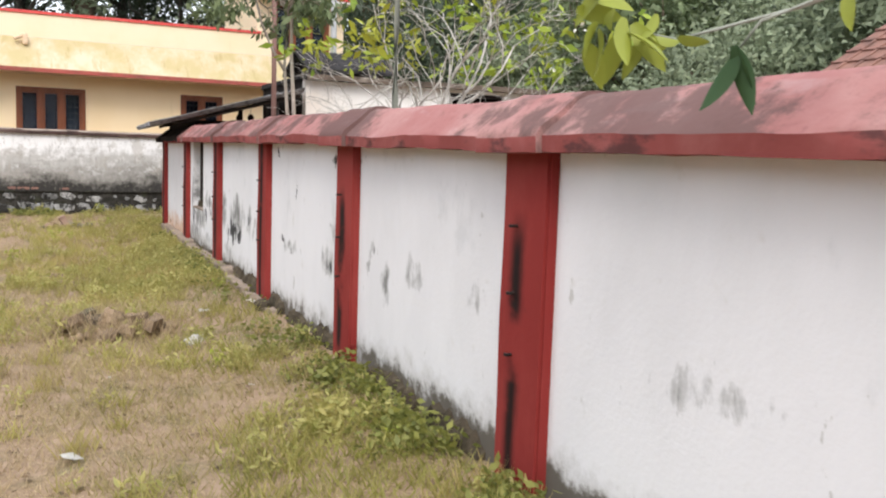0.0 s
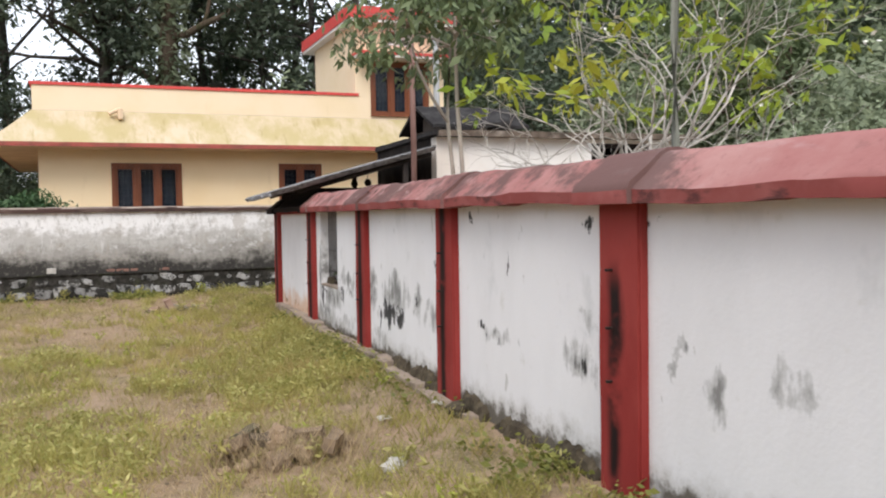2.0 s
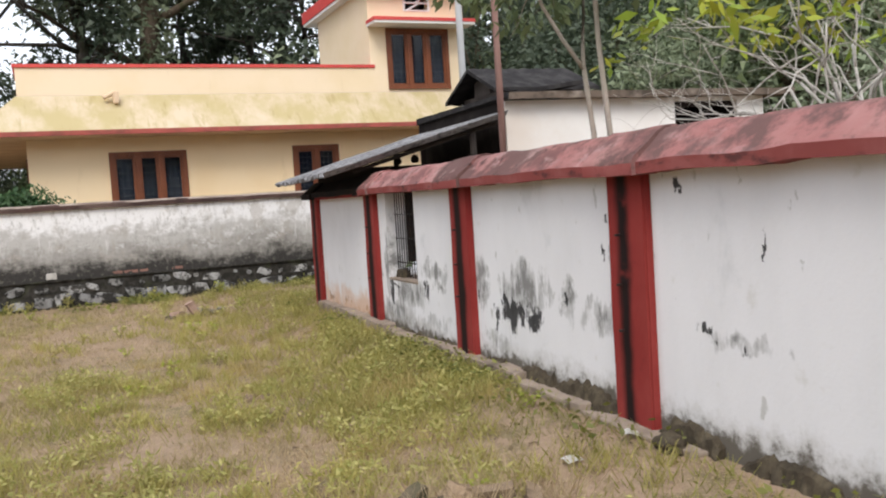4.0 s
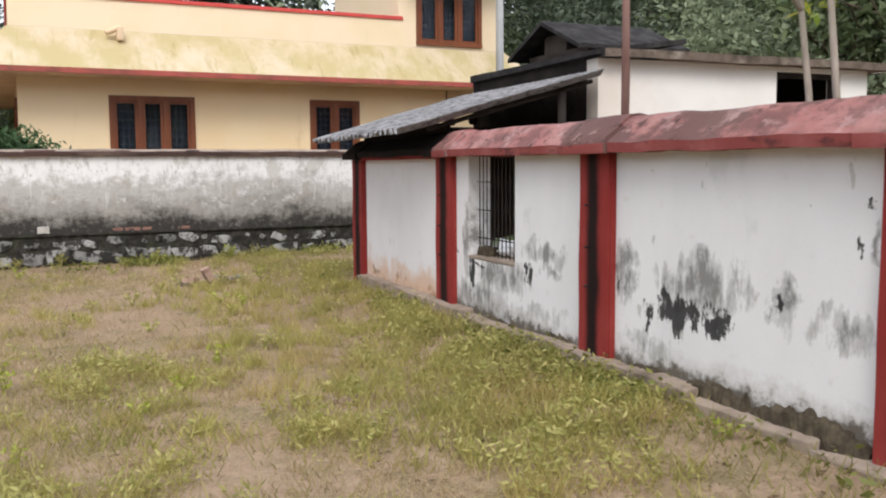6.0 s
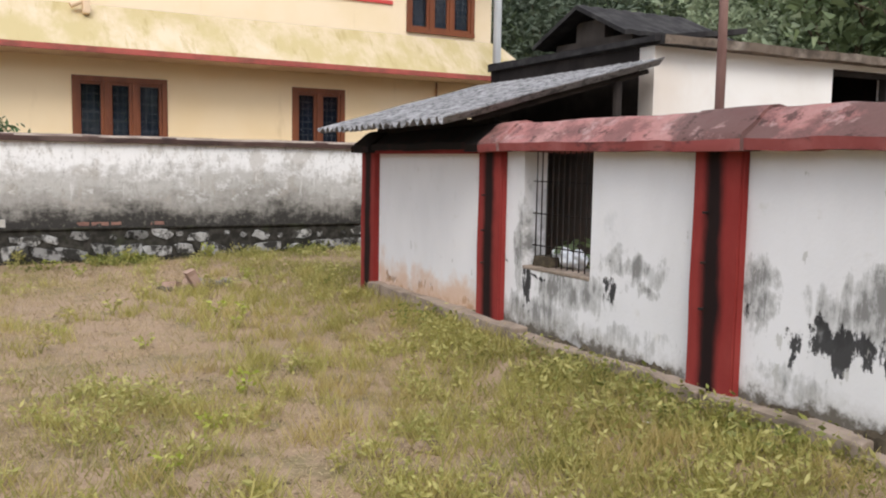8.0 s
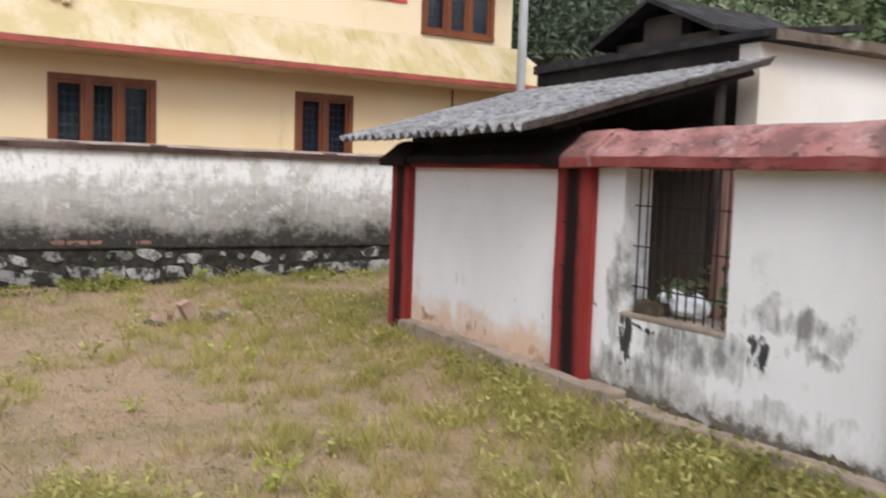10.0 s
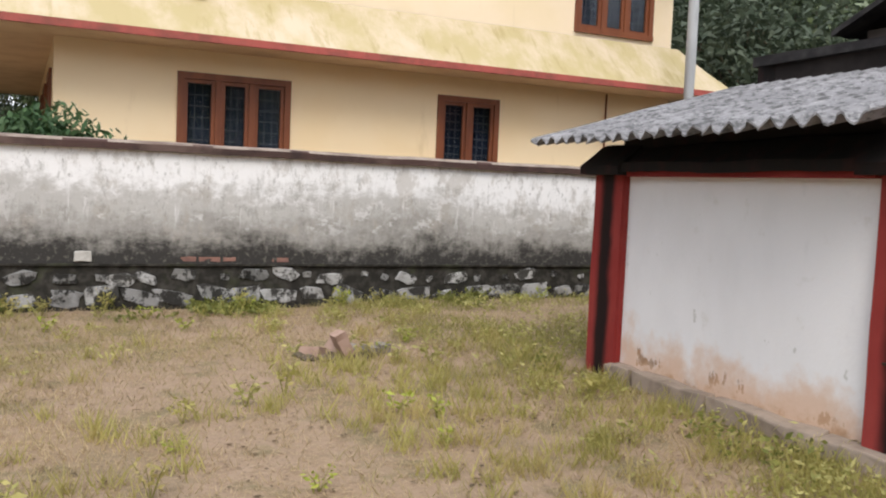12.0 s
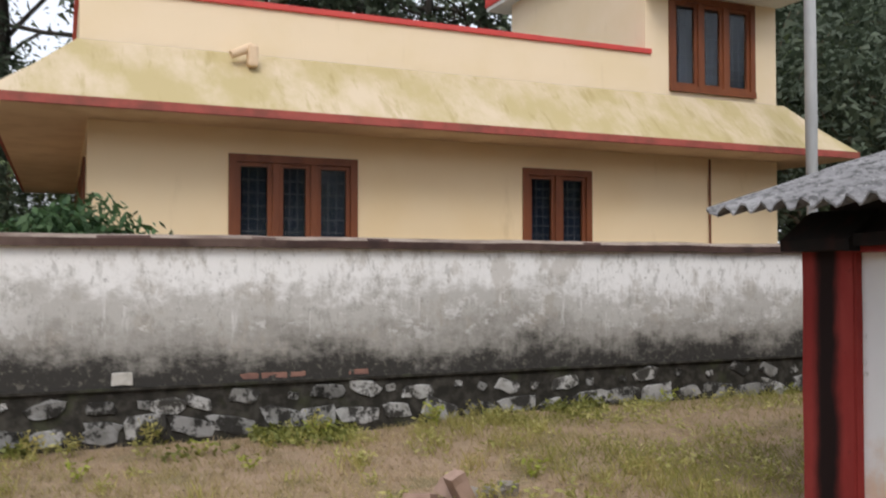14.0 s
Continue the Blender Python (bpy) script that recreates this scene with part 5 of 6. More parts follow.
def bushy_tree(seed, height, leaf, n, label, size=0.2, low=0.12, spread=0.45, group="trees beyond the outbuilding"):
    rng = np.random.default_rng(seed)
    t = root("tree", 0, 0, 0, 0, label, "tree", group)
    out, tips = [], []
    for _ in range(3):
        a = rng.uniform(0, math.tau)
        grow(rng, (0, 0, -0.2), (math.cos(a) * 0.35, math.sin(a) * 0.35, 1), height * 0.36, height * 0.018, 3, out, tips, 0.3, (2, 3), 0.72, 0.62, 0.05, 4)
    part("trunk", limbs_mesh(out, 6), M["bark_brown"], t, smooth=True)
    C = crown_points(rng, tips, n, height * 0.075)
    extra = rng.normal(size=(int(n * 0.55), 3)) * np.array([height * 0.2 * spread / 0.45, height * 0.2 * spread / 0.45, height * 0.2]) + np.array([0, 0, height * 0.42])
    extra = extra[np.linalg.norm(extra - np.array([0, 0, height * 0.42]), axis=1) < height * 0.44]
    lump = np.array([noise.noise((p[0] * 0.9, p[1] * 0.9, p[2] * 0.9 + seed)) for p in extra])
    C = np.concatenate([C, extra[(lump > -0.05) & (extra[:, 2] > height * low)]])
    clump = np.array([noise.noise((p[0] * 1.5 + seed, p[1] * 1.5, p[2] * 1.9)) + 0.6 * noise.noise((p[0] * 3.4, p[1] * 3.4 + seed, p[2] * 4.0)) for p in C])
    C = C[(clump > 0.02) | (rng.uniform(size=len(C)) < 0.16)]
    ob = new("crown", quads("crown", leaves(C, size * 1.25, rng, 0.4, 0.34, small=True), M[leaf]))
    ob.parent = t
    return t


def plant(kinds, spots, rng, z=0.15):
    used = set()
    for i, (k, x, y, s) in enumerate(spots):
        m = pose(x, y, z, 0, 0, rng.uniform(0, 360))
        if k not in used:
            used.add(k)
            kinds[k].matrix_basis = m
            c = kinds[k]
        else:
            c = copy_thing(kinds[k], m)
        c.scale = (s, s, s * rng.uniform(0.92, 1.1))


def make_forest():
    rng = np.random.default_rng(21)
    tall = [
        tall_tree(1, 17, 0.27, "leaf_dark", 13000, "tall dark forest tree with hanging foliage", vine=500),
        tall_tree(2, 19, 0.20, "leaf_dark", 10500, "tall slender dark forest tree", vine=250),
        tall_tree(3, 18, 0.45, "leaf_grey", 8000, "thick-trunked tall tree hung with creepers", "bark_brown", vine=3600, size=0.15),
        tall_tree(4, 15, 0.18, "leaf_dark", 6000, "tall forest tree with bare dark limbs", vine=100),
    ]
    spots = [(2, 2.4, 33, 1), (0, 0.4, 33.5, 1), (1, -2.6, 34.5, 1), (3, 5.6, 33.5, 1.0), (3, 7.2, 32.5, 0.9), (1, 8.9, 33, 1), (0, -5.4, 33, 1), (2, 12.3, 33.5, 0.9), (1, -8.4, 32, 0.95), (0, 14.8, 32, 1), (3, -4.9, 29.5, 0.8),
             (1, 17.4, 33, 1.1), (0, 20.4, 31, 1.1), (1, 23.5, 30, 1.1), (0, 7.9, 38, 1.1), (1, 0.8, 41, 1), (0, 4.2, 39, 1), (0, -7.2, 37, 1.05), (2, 15.5, 38, 1.1), (0, 19.5, 38, 1.2), (1, 24, 36, 1.2), (1, -12, 34, 1), (0, 27, 27, 1.1), (0, 29, 22, 1.1), (1, 30, 16, 1.1), (0, 28, 11, 1.1), (1, 26, 6, 1.1)]
    plant(tall, spots, rng)
    bush = [
        bushy_tree(31, 6.5, "leaf_mid", 18500, "dense green tree beyond the wall", 0.105),
        bushy_tree(32, 7.5, "leaf_dark", 19000, "dense dark green tree beyond the wall", 0.115),
        bushy_tree(33, 5.0, "leaf_grey", 17500, "dusty grey-green bushy tree beyond the wall", 0.095),
    ]
    spots = [(0, 1.2, 30.3, 1.0), (2, 4.6, 30.8, 0.8), (1, -3.1, 30, 0.55), (0, -4.9, 27.5, 0.75), (1, -6.6, 25.5, 0.75), (1, -8.5, 23, 0.7), (2, -3.0, 25.0, 0.55), (0, 9.8, 27.5, 1.0), (1, 12.6, 26, 1.2), (0, 15.5, 25, 1.3),
             (1, 18.5, 23, 1.5), (1, 10.4, 22.5, 0.95), (2, 13.2, 20.5, 1.4), (2, 11.4, 18.5, 1.0), (0, 15.8, 18, 1.4), (1, 19.5, 17, 1.5), (2, 12.2, 14.3, 0.95), (2, 14.5, 13.0, 1.35), (0, 17.8, 12.0, 1.4), (2, 10.8, 11.6, 0.85), (2, 14.2, 10.0, 1.3), (1, 21, 10, 1.5),
             (2, 9.2, 10.2, 0.62), (1, 22, 14, 1.6), (1, 22.5, 19.5, 1.7), (0, 19, 27.5, 1.6), (1, 14.5, 29, 1.5), (0, 8.6, 29.5, 0.95), (2, 11.8, 8.8, 0.8), (0, 17, 7.5, 1.2), (1, -1.6, 36, 0.72), (0, 3.2, 36, 0.95), (1, 6.6, 36.5, 1.1), (1, -5.6, 35, 0.95), (1, -9.5, 29, 1.15), (0, -6.6, 30.5, 1.0), (1, -3.9, 32, 0.8), (1, 9.2, 37, 1.2)]
    plant(bush, spots, rng)
    # far woods that close the view; the unseen rear arc darkens window reflections
    n = 34000
    a = rng.uniform(radians(-180), radians(180), n)
    r = rng.uniform(46, 60, n)
    top = 4.5 + 11 * np.clip((np.abs(a - radians(-12)) - radians(30)) / radians(18), 0, 1) + 3 * np.array([noise.noise((v * 9, 0, 0)) for v in a])
    C = np.stack([np.sin(a) * r, np.cos(a) * r, rng.uniform(0, 1, n) ** 0.9 * top], axis=1)
    tagged(new("far_woods", quads("far_woods", leaves(C, 1.1, rng, 0.3, 0.33), M["leaf_dark"])), "distant dark green woods, with an added unseen arc behind the camera", "woods", kind="stuff")


make_forest()


def make_frangipani():
    """The pale bare-limbed tree with yellow-green leaf rosettes behind the red wall."""
    rng = np.random.default_rng(8)
    t = root("frangipani_tree", 3.55, 7.72, 0.15, 0, "pale bare-branched tree with yellow-green leaf rosettes and white flowers", "tree")
    out, tips = [], []
    out.append(([Vector((0, 0, -0.3)), Vector((0.02, 0, 0.7)), Vector((0, 0.03, 1.3))], [0.11, 0.095, 0.085]))
    for k in range(24):
        a = k * math.tau / 24 + rng.uniform(-0.12, 0.12)
        up = (0.25, 0.7, 1.3, 2.2)[k % 4] * rng.uniform(0.8, 1.2)
        east = 0.5 + 0.5 * (0.93 * math.cos(a) - 0.36 * math.sin(a))
        grow(rng, (0.05 * math.cos(a), 0.05 * math.sin(a), rng.uniform(1.15, 1.45)), (math.cos(a), math.sin(a), up), rng.uniform(0.95, 1.3) * (0.55 + 0.45 * east) * (1 if up < 1 else 1.1), 0.015, 3, out, tips, 0.5, (2, 3), 0.72, 0.55, 0.05, 5)
    part("trunk", limbs_mesh(out, 6), M["bark_pale"], t, "pale grey bare limbs", smooth=True)
    C, W = [], []
    for p, d in tips:
        if rng.uniform() < 0.36 or p.z < 2.15:
            continue
        for _ in range(rng.integers(6, 12)):
            C.append(list(p + Vector(rng.normal(size=3)) * 0.05))
        if rng.uniform() < 0.10:
            for _ in range(5):
                W.append(list(p + d * 0.05 + Vector(rng.normal(size=3)) * 0.03))
    ob = new("crown", quads("crown", leaves(np.array(C), 0.105, rng, 0.55, 0.19), M["leaf_lime"]))
    ob.parent = t
    if W:
        F = leaves(np.array(W), 0.04, rng, 0.0, 0.4)
        for i in range(0, len(F), 5):
            fl = new("flower", quads("flower", F[i:i + 5], M["flower"]))
            fl.parent = t
            tagged(fl, "white flower")


make_frangipani()


def make_slender_tree():
    rng = np.random.default_rng(17)
    t = root("slender_tree", 2.64, 8.95, 0.15, 0, "slender pale-stemmed young tree with drooping dark green leaves", "tree")
    out, tips = [], []
    stems = ([Vector((0, 0, -0.2)), Vector((0.02, 0.02, 0.9)), Vector((0.0, 0.0, 1.6)), Vector((-0.03, 0.05, 2.3)), Vector((-0.02, 0.1, 3.0)), Vector((-0.06, 0.15, 3.7))],
             [Vector((-0.01, 0.09, -0.2)), Vector((-0.03, 0.13, 0.9)), Vector((-0.03, 0.16, 1.7)), Vector((-0.05, 0.22, 2.2)), Vector((-0.02, 0.20, 2.8))],
             [Vector((-0.05, 0.21, 2.15)), Vector((-0.16, 0.28, 2.36)), Vector((-0.24, 0.40, 2.62)), Vector((-0.30, 0.5, 2.95))])
    for s, r in zip(stems, (0.027, 0.025, 0.016)):
        out.append((s, [r * (1 - 0.1 * i) for i in range(len(s))]))
    for i in range(16):
        base = (stems[0][4], stems[0][5], stems[1][4], stems[2][3])[i % 4]
        a = i * 2.4
        grow(rng, base, (math.cos(a), math.sin(a), rng.uniform(0.0, 0.7)), rng.uniform(0.36, 0.58), 0.012, 2, out, tips, 0.4, (2, 3), 0.72, 0.6, 0.05, 4)
    part("trunk", limbs_mesh(out, 7), M["bark_stem"], t, "pale twin stems", smooth=True)
    C = crown_points(rng, tips, 3600, 0.09, 0.8)
    C = C[C[:, 2] > 2.62]
    ob = new("crown", quads("crown", leaves(C, 0.095, rng, 0.9, 0.2), M["leaf_mid"]))
    ob.parent = t


make_slender_tree()


def make_grey_sapling():
    rng = np.random.default_rng(19)
    t = root("sapling", 2.36, 5.66, 0.15, 0, "straight grey-green stem of a young tree", "tree")
    out, tips = [], []
    pts = [Vector((0.01 * math.sin(i), 0.01 * math.cos(i * 1.3), -0.2 + i * 0.48)) for i in range(9)]
    out.append((pts, [0.027 - 0.0012 * i for i in range(9)]))
    for a in (0.4, 2.4, 4.2, 5.3):
        grow(rng, pts[8 - int(a) % 2], (math.cos(a), math.sin(a), 0.8), 0.7, 0.013, 1, out, tips, 0.3, (2, 3), 0.7, 0.5, 0.1, 4)
    part("trunk", limbs_mesh(out, 8), M["bark_grey"], t, smooth=True)
    ob = new("crown", quads("crown", leaves(crown_points(rng, tips, 320, 0.16), 0.14, rng, 0.5, 0.24), M["leaf_fresh"]))
    ob.parent = t


make_grey_sapling()


def big_leaf(bm, base, d, length, width, rng):
    """A broad leaf with a folded midrib and a bent blade."""
    d = Vector(d).normalized()
    side = d.cross(Vector(rng.normal(size=3))).normalized()
    up = side.cross(d)
    n = 7
    prev = None
    for i in range(n + 1):
        u = i / n
        w = width * (math.sin(math.pi * min(1, u * 0.93 + 0.06)) ** 0.75) * (1 - 0.25 * u)
        c = Vector(base) + d * length * u - up * length * 0.16 * u * u
        row = [bm.verts.new(c - side * w * 0.5 + up * w * 0.16), bm.verts.new(c), bm.verts.new(c + side * w * 0.5 + up * w * 0.16)]
        if prev:
            bm.faces.new((prev[0], prev[1], row[1], row[0]))
            bm.faces.new((prev[1], prev[2], row[2], row[1]))
        prev = row


def make_bough():
    """The leafy bough of a garden tree that hangs over the red wall."""
    rng = np.random.default_rng(23)
    t = root("garden_tree", 3.3, 1.2, 0.15, 0, "garden tree with broad leaves overhanging the wall", "tree")
    O = Vector((3.3, 1.2, 0.15))
    T = [Vector((0, 0, -0.3)), Vector((0.02, 0, 1.0)), Vector((-0.05, 0.05, 2.1)), Vector((-0.1, 0.1, 3.1))]
    out = [(T, [0.09, 0.075, 0.06, 0.04])]
    limb = [T[2], Vector((2.75, 1.5, 2.3)) - O, Vector((2.2, 1.72, 2.05)) - O, Vector((1.85, 1.84, 1.90)) - O, Vector((1.58, 1.98, 1.81)) - O, Vector((1.44, 2.02, 1.83)) - O]
    out.append((limb, [0.03, 0.012, 0.007, 0.005, 0.004, 0.003]))
    drop = [limb[2], Vector((1.95, 1.74, 1.96)) - O, Vector((1.68, 1.80, 1.845)) - O, Vector((1.65, 1.84, 1.775)) - O]
    out.append((drop, [0.006, 0.005, 0.004, 0.003]))
    tw = [limb[2], Vector((1.95, 1.62, 2.02)) - O, Vector((1.74, 1.61, 1.92)) - O]
    out.append((tw, [0.006, 0.004, 0.003]))
    part("trunk", limbs_mesh(out, 7), M["bark_grey"], t, smooth=True)

    def bunch(at, k, spread, mat, label, length, droop):
        for _ in range(k):
            bm = bmesh.new()
            d = Vector((rng.normal(), rng.normal(), -droop + rng.normal() * 0.35))
            big_leaf(bm, Vector(at) - O + Vector(rng.normal(size=3)) * spread, d, length * rng.uniform(0.75, 1.15), length * 0.40, rng)
            part("leaf", bm, M[mat], t, label, smooth=True)

    bunch((1.42, 2.03, 1.85), 9, 0.03, "leaf_fresh", "fresh yellow-green leaf", 0.15, 0.7)
    bunch((1.55, 1.99, 1.82), 5, 0.025, "leaf_fresh", "fresh yellow-green leaf", 0.11, 0.7)
    bunch((1.36, 2.06, 1.90), 5, 0.04, "leaf_fresh", "fresh yellow-green leaf", 0.14, 0.2)
    bunch((1.65, 1.84, 1.775), 3, 0.006, "leaf_old", "dark green drooping leaf", 0.15, 2.4)
    bunch((1.74, 1.61, 1.92), 4, 0.03, "leaf_fresh", "fresh yellow-green leaf", 0.11, 1.2)


make_bough()


def make_bush():
    rng = np.random.default_rng(29)
    t = root("leafy_bush", -1.12, 19.86, 0.2, 0, "dark green leafy bush against the house corner", "bush")
    out, tips = [], []
    for k in range(6):
        a = k * math.tau / 6
        grow(rng, (0, 0, -0.1), (math.cos(a) * 0.3, math.sin(a) * 0.1, 1), 1.0, 0.02, 2, out, tips, 0.25, (2, 3), 0.55, 0.5, 0.15, 4)
    part("stem", limbs_mesh(out, 6), M["bark_brown"], t, smooth=True)
    C = rng.normal(size=(6500, 3)) * np.array([0.23, 0.13, 0.22]) + np.array([-0.12, 0, 1.36])
    C = C[(np.abs(C[:, 1]) < 0.3)]
    C[:, 2] = np.minimum(C[:, 2], 1.95 - np.abs(C[:, 0] + 0.02) * 0.5 + rng.normal(size=len(C)) * 0.03)
    ob = new("crown", quads("crown", leaves(C, 0.095, rng, 0.7, 0.17), M["leaf_old"]))
    ob.parent = t


make_bush()

# ---- rubble stones of the far wall ----
def stone_mesh(seed, sx, sz):
    rng = np.random.default_rng(seed)
    bm = bmesh.new()
    n = 9
    ring0, ring1 = [], []
    for k in range(n):
        a = k * math.tau / n + rng.uniform(-0.2, 0.2)
        r = rng.uniform(0.6, 1.02)
        x, z = math.copysign(abs(math.cos(a)) ** 0.55, math.cos(a)) * r * sx, math.copysign(abs(math.sin(a)) ** 0.55, math.sin(a)) * r * sz
        ring0.append(bm.verts.new((x, 0.03, z)))
        ring1.append(bm.verts.new((x * 0.88, -0.010 - rng.uniform(0, 0.014), z * 0.86)))
    for k in range(n):
        bm.faces.new((ring0[k], ring0[(k + 1) % n], ring1[(k + 1) % n], ring1[k]))
    bm.faces.new(ring1)
    bmesh.ops.recalc_face_normals(bm, faces=bm.faces[:])
    me = bpy.data.meshes.new("stone")
    bm.to_mesh(me)
    bm.free()
    me.materials.append(M["rubble"])
    return me


def make_stones():
    rng = np.random.default_rng(2)
    big = [stone_mesh(i, rng.uniform(0.17, 0.28), rng.uniform(0.10, 0.145)) for i in range(6)]
    mid = [stone_mesh(40 + i, rng.uniform(0.12, 0.20), rng.uniform(0.06, 0.09)) for i in range(6)]
    small = [stone_mesh(20 + i, rng.uniform(0.05, 0.09), rng.uniform(0.035, 0.055)) for i in range(5)]
    x = -8.0
    while x < 6.5:
        piece("stone", big[rng.integers(0, 6)], north, pose(x, 0, 0.235 + rng.uniform(-0.04, 0.03), 0, rng.uniform(-16, 16), 0))
        x += rng.uniform(0.30, 0.44)
    x = -7.9
    while x < 6.5:
        me = mid[rng.integers(0, 6)] if rng.uniform() < 0.6 else small[rng.integers(0, 5)]
        piece("stone", me, north, pose(x, 0, 0.435 + rng.uniform(-0.04, 0.03), 0, rng.uniform(-24, 24), 0))
        x += rng.uniform(0.18, 0.42)
    # bare bricks and one white block in the plaster above the ledge
    for xa, w in ((0.0, 0.16), (0.18, 0.21), (0.42, 0.13), (0.82, 0.12), (0.97, 0.13)):
        part("brick", roughen(boxes((xa, xa + w, 0.0, 0.03, 0.578, 0.625), bevel=0.006), 0.009, 14, 1), M["tile"], north, "bare red brick")
    part("block", roughen(boxes((-0.975, -0.82, -0.03, 0.05, 0.58, 0.675), bevel=0.01), 0.012, 9, 1), M["pale_block"], north, "whitish block jutting from the plaster")


make_stones()


# ---- poles ----
def make_poles():
    p = root("utility_pole", 6.64, 19.575, 0.2, 0, "tall pale grey utility pole beside the house", "pole")
    bm = bmesh.new()
    tube(bm, [(0, 0, -0.3), (0, 0, 3), (-0.02, 0, 8.5)], [0.075, 0.07, 0.055], 14)
    part("shaft", bm, M["grey_pole"], p, smooth=True)
    bm = boxes((-0.35, 0.35, -0.03, 0.03, 8.0, 8.07))
    part("cross_arm", bm, M["iron"], p)
    p = root("iron_post", 3.045, 11.285, 0.15, 0, "straight rust-brown pipe post behind the wall", "post")
    bm = bmesh.new()
    tube(bm, [(0, 0, -0.2), (0.01, 0, 2), (0, 0.01, 3.75)], [0.034, 0.033, 0.032], 10)
    part("pipe", bm, M["rust_pipe"], p, smooth=True)
    p = root("thin_pole", -2.62, 27.0, 0.2, 0, "thin light metal pole standing near the house", "pole")
    bm = bmesh.new()
    tube(bm, [(0, 0, -0.2), (0.05, 0, 2.6), (0.12, 0, 5.0)], [0.04, 0.037, 0.034], 10)
    part("shaft", bm, M["grey_pole"], p, smooth=True)


make_poles()


# ---- tiled roof of the neighbouring building ----
def make_tiled_building():
    b = root("tiled_building", 8.6, 7.87, 0.1, 0, "low neighbouring building with a clay-tiled roof", "building")
    part("wall", boxes((0.0, 5.0, -9.0, -0.35, -0.3, 2.15)), M["out_white"], b)
    pitch = radians(32)
    x0, z0, xr = -0.65, 2.02, 2.6
    ln = (xr - x0) / math.cos(pitch)
    bm = bmesh.new()
    for sgn in (0, 1):
        xs = (x0, xr) if not sgn else (2 * xr - x0, xr)
        zt = z0 + (xr - x0) * math.tan(pitch)
        v = [bm.verts.new(p) for p in ((xs[0], 0, z0), (xs[0], -9.3, z0), (xs[1], -9.3, zt), (xs[1], 0, zt))]
        bm.faces.new(v if not sgn else v[::-1])
    part("roof_deck", bm, M["bark_brown"], b)
    bm = boxes((0, 0.33, -0.115, 0.115, 0.0, 0.014), (0, 0.33, -0.115, -0.075, 0.014, 0.034), (0.0, 0.03, -0.075, 0.115, 0.014, 0.026))
    me = bpy.data.meshes.new("tile")
    bm.to_mesh(me)
    bm.free()
    me.materials.append(M["tile"])
    rng = np.random.default_rng(6)
    n = 0
    for j in range(14):
        for i in range(20):
            d = j * 0.28
            piece("tile", me, b, pose(x0 + d * math.cos(pitch), -0.115 - i * 0.23, z0 + d * math.sin(pitch) + 0.012 + rng.uniform(0, 0.006), 0, -32 + 3.0, rng.uniform(-1, 1)))


make_tiled_building()


# ---- rubble and litter in the yard ----
def lump(name, seed, sx, sy, sz, mat, x, y, parent=None, label="", sink=0.25, rz=0.0, category="", rx=0.0, lift=0.0):
    bm = bmesh.new()
    bmesh.ops.create_icosphere(bm, subdivisions=3, radius=1)
    for v in bm.verts:
        v.co *= 1 + 0.42 * noise.noise(v.co * 1.2 + Vector((seed, 0, 0))) + 0.18 * noise.noise(v.co * 3.1 + Vector((0, seed, 0)))
        v.co = Vector((v.co.x * sx, v.co.y * sy, v.co.z * sz))
    ob = to_object(name, bm, M[mat], smooth=False)
    m = pose(x, y, 0, rx, 0, rz)
    if parent:
        ob.parent = parent
        m = pose(x, y, sz * (1 - sink * 2) * 0.5 + lift, rx, 0, rz)
    else:
        m = pose(x, y, ground_z(x, y) + sz * (1 - sink * 2) * 0.7 + lift, rx, 0, rz)
    ob.matrix_basis = m
    return tagged(ob, label, category)


def rough_brick(name, seed, lx, ly, lz, mat, parent, m, label=""):
    bm = boxes((-lx / 2, lx / 2, -ly / 2, ly / 2, 0, lz))
    bmesh.ops.subdivide_edges(bm, edges=bm.edges[:], cuts=3, use_grid_fill=True)
    for v in bm.verts:
        v.co += Vector(noise.noise_vector(v.co * 9 + Vector((seed, 0, 0)))) * 0.014
    return part(name, bm, M[mat], parent, label, at=m)


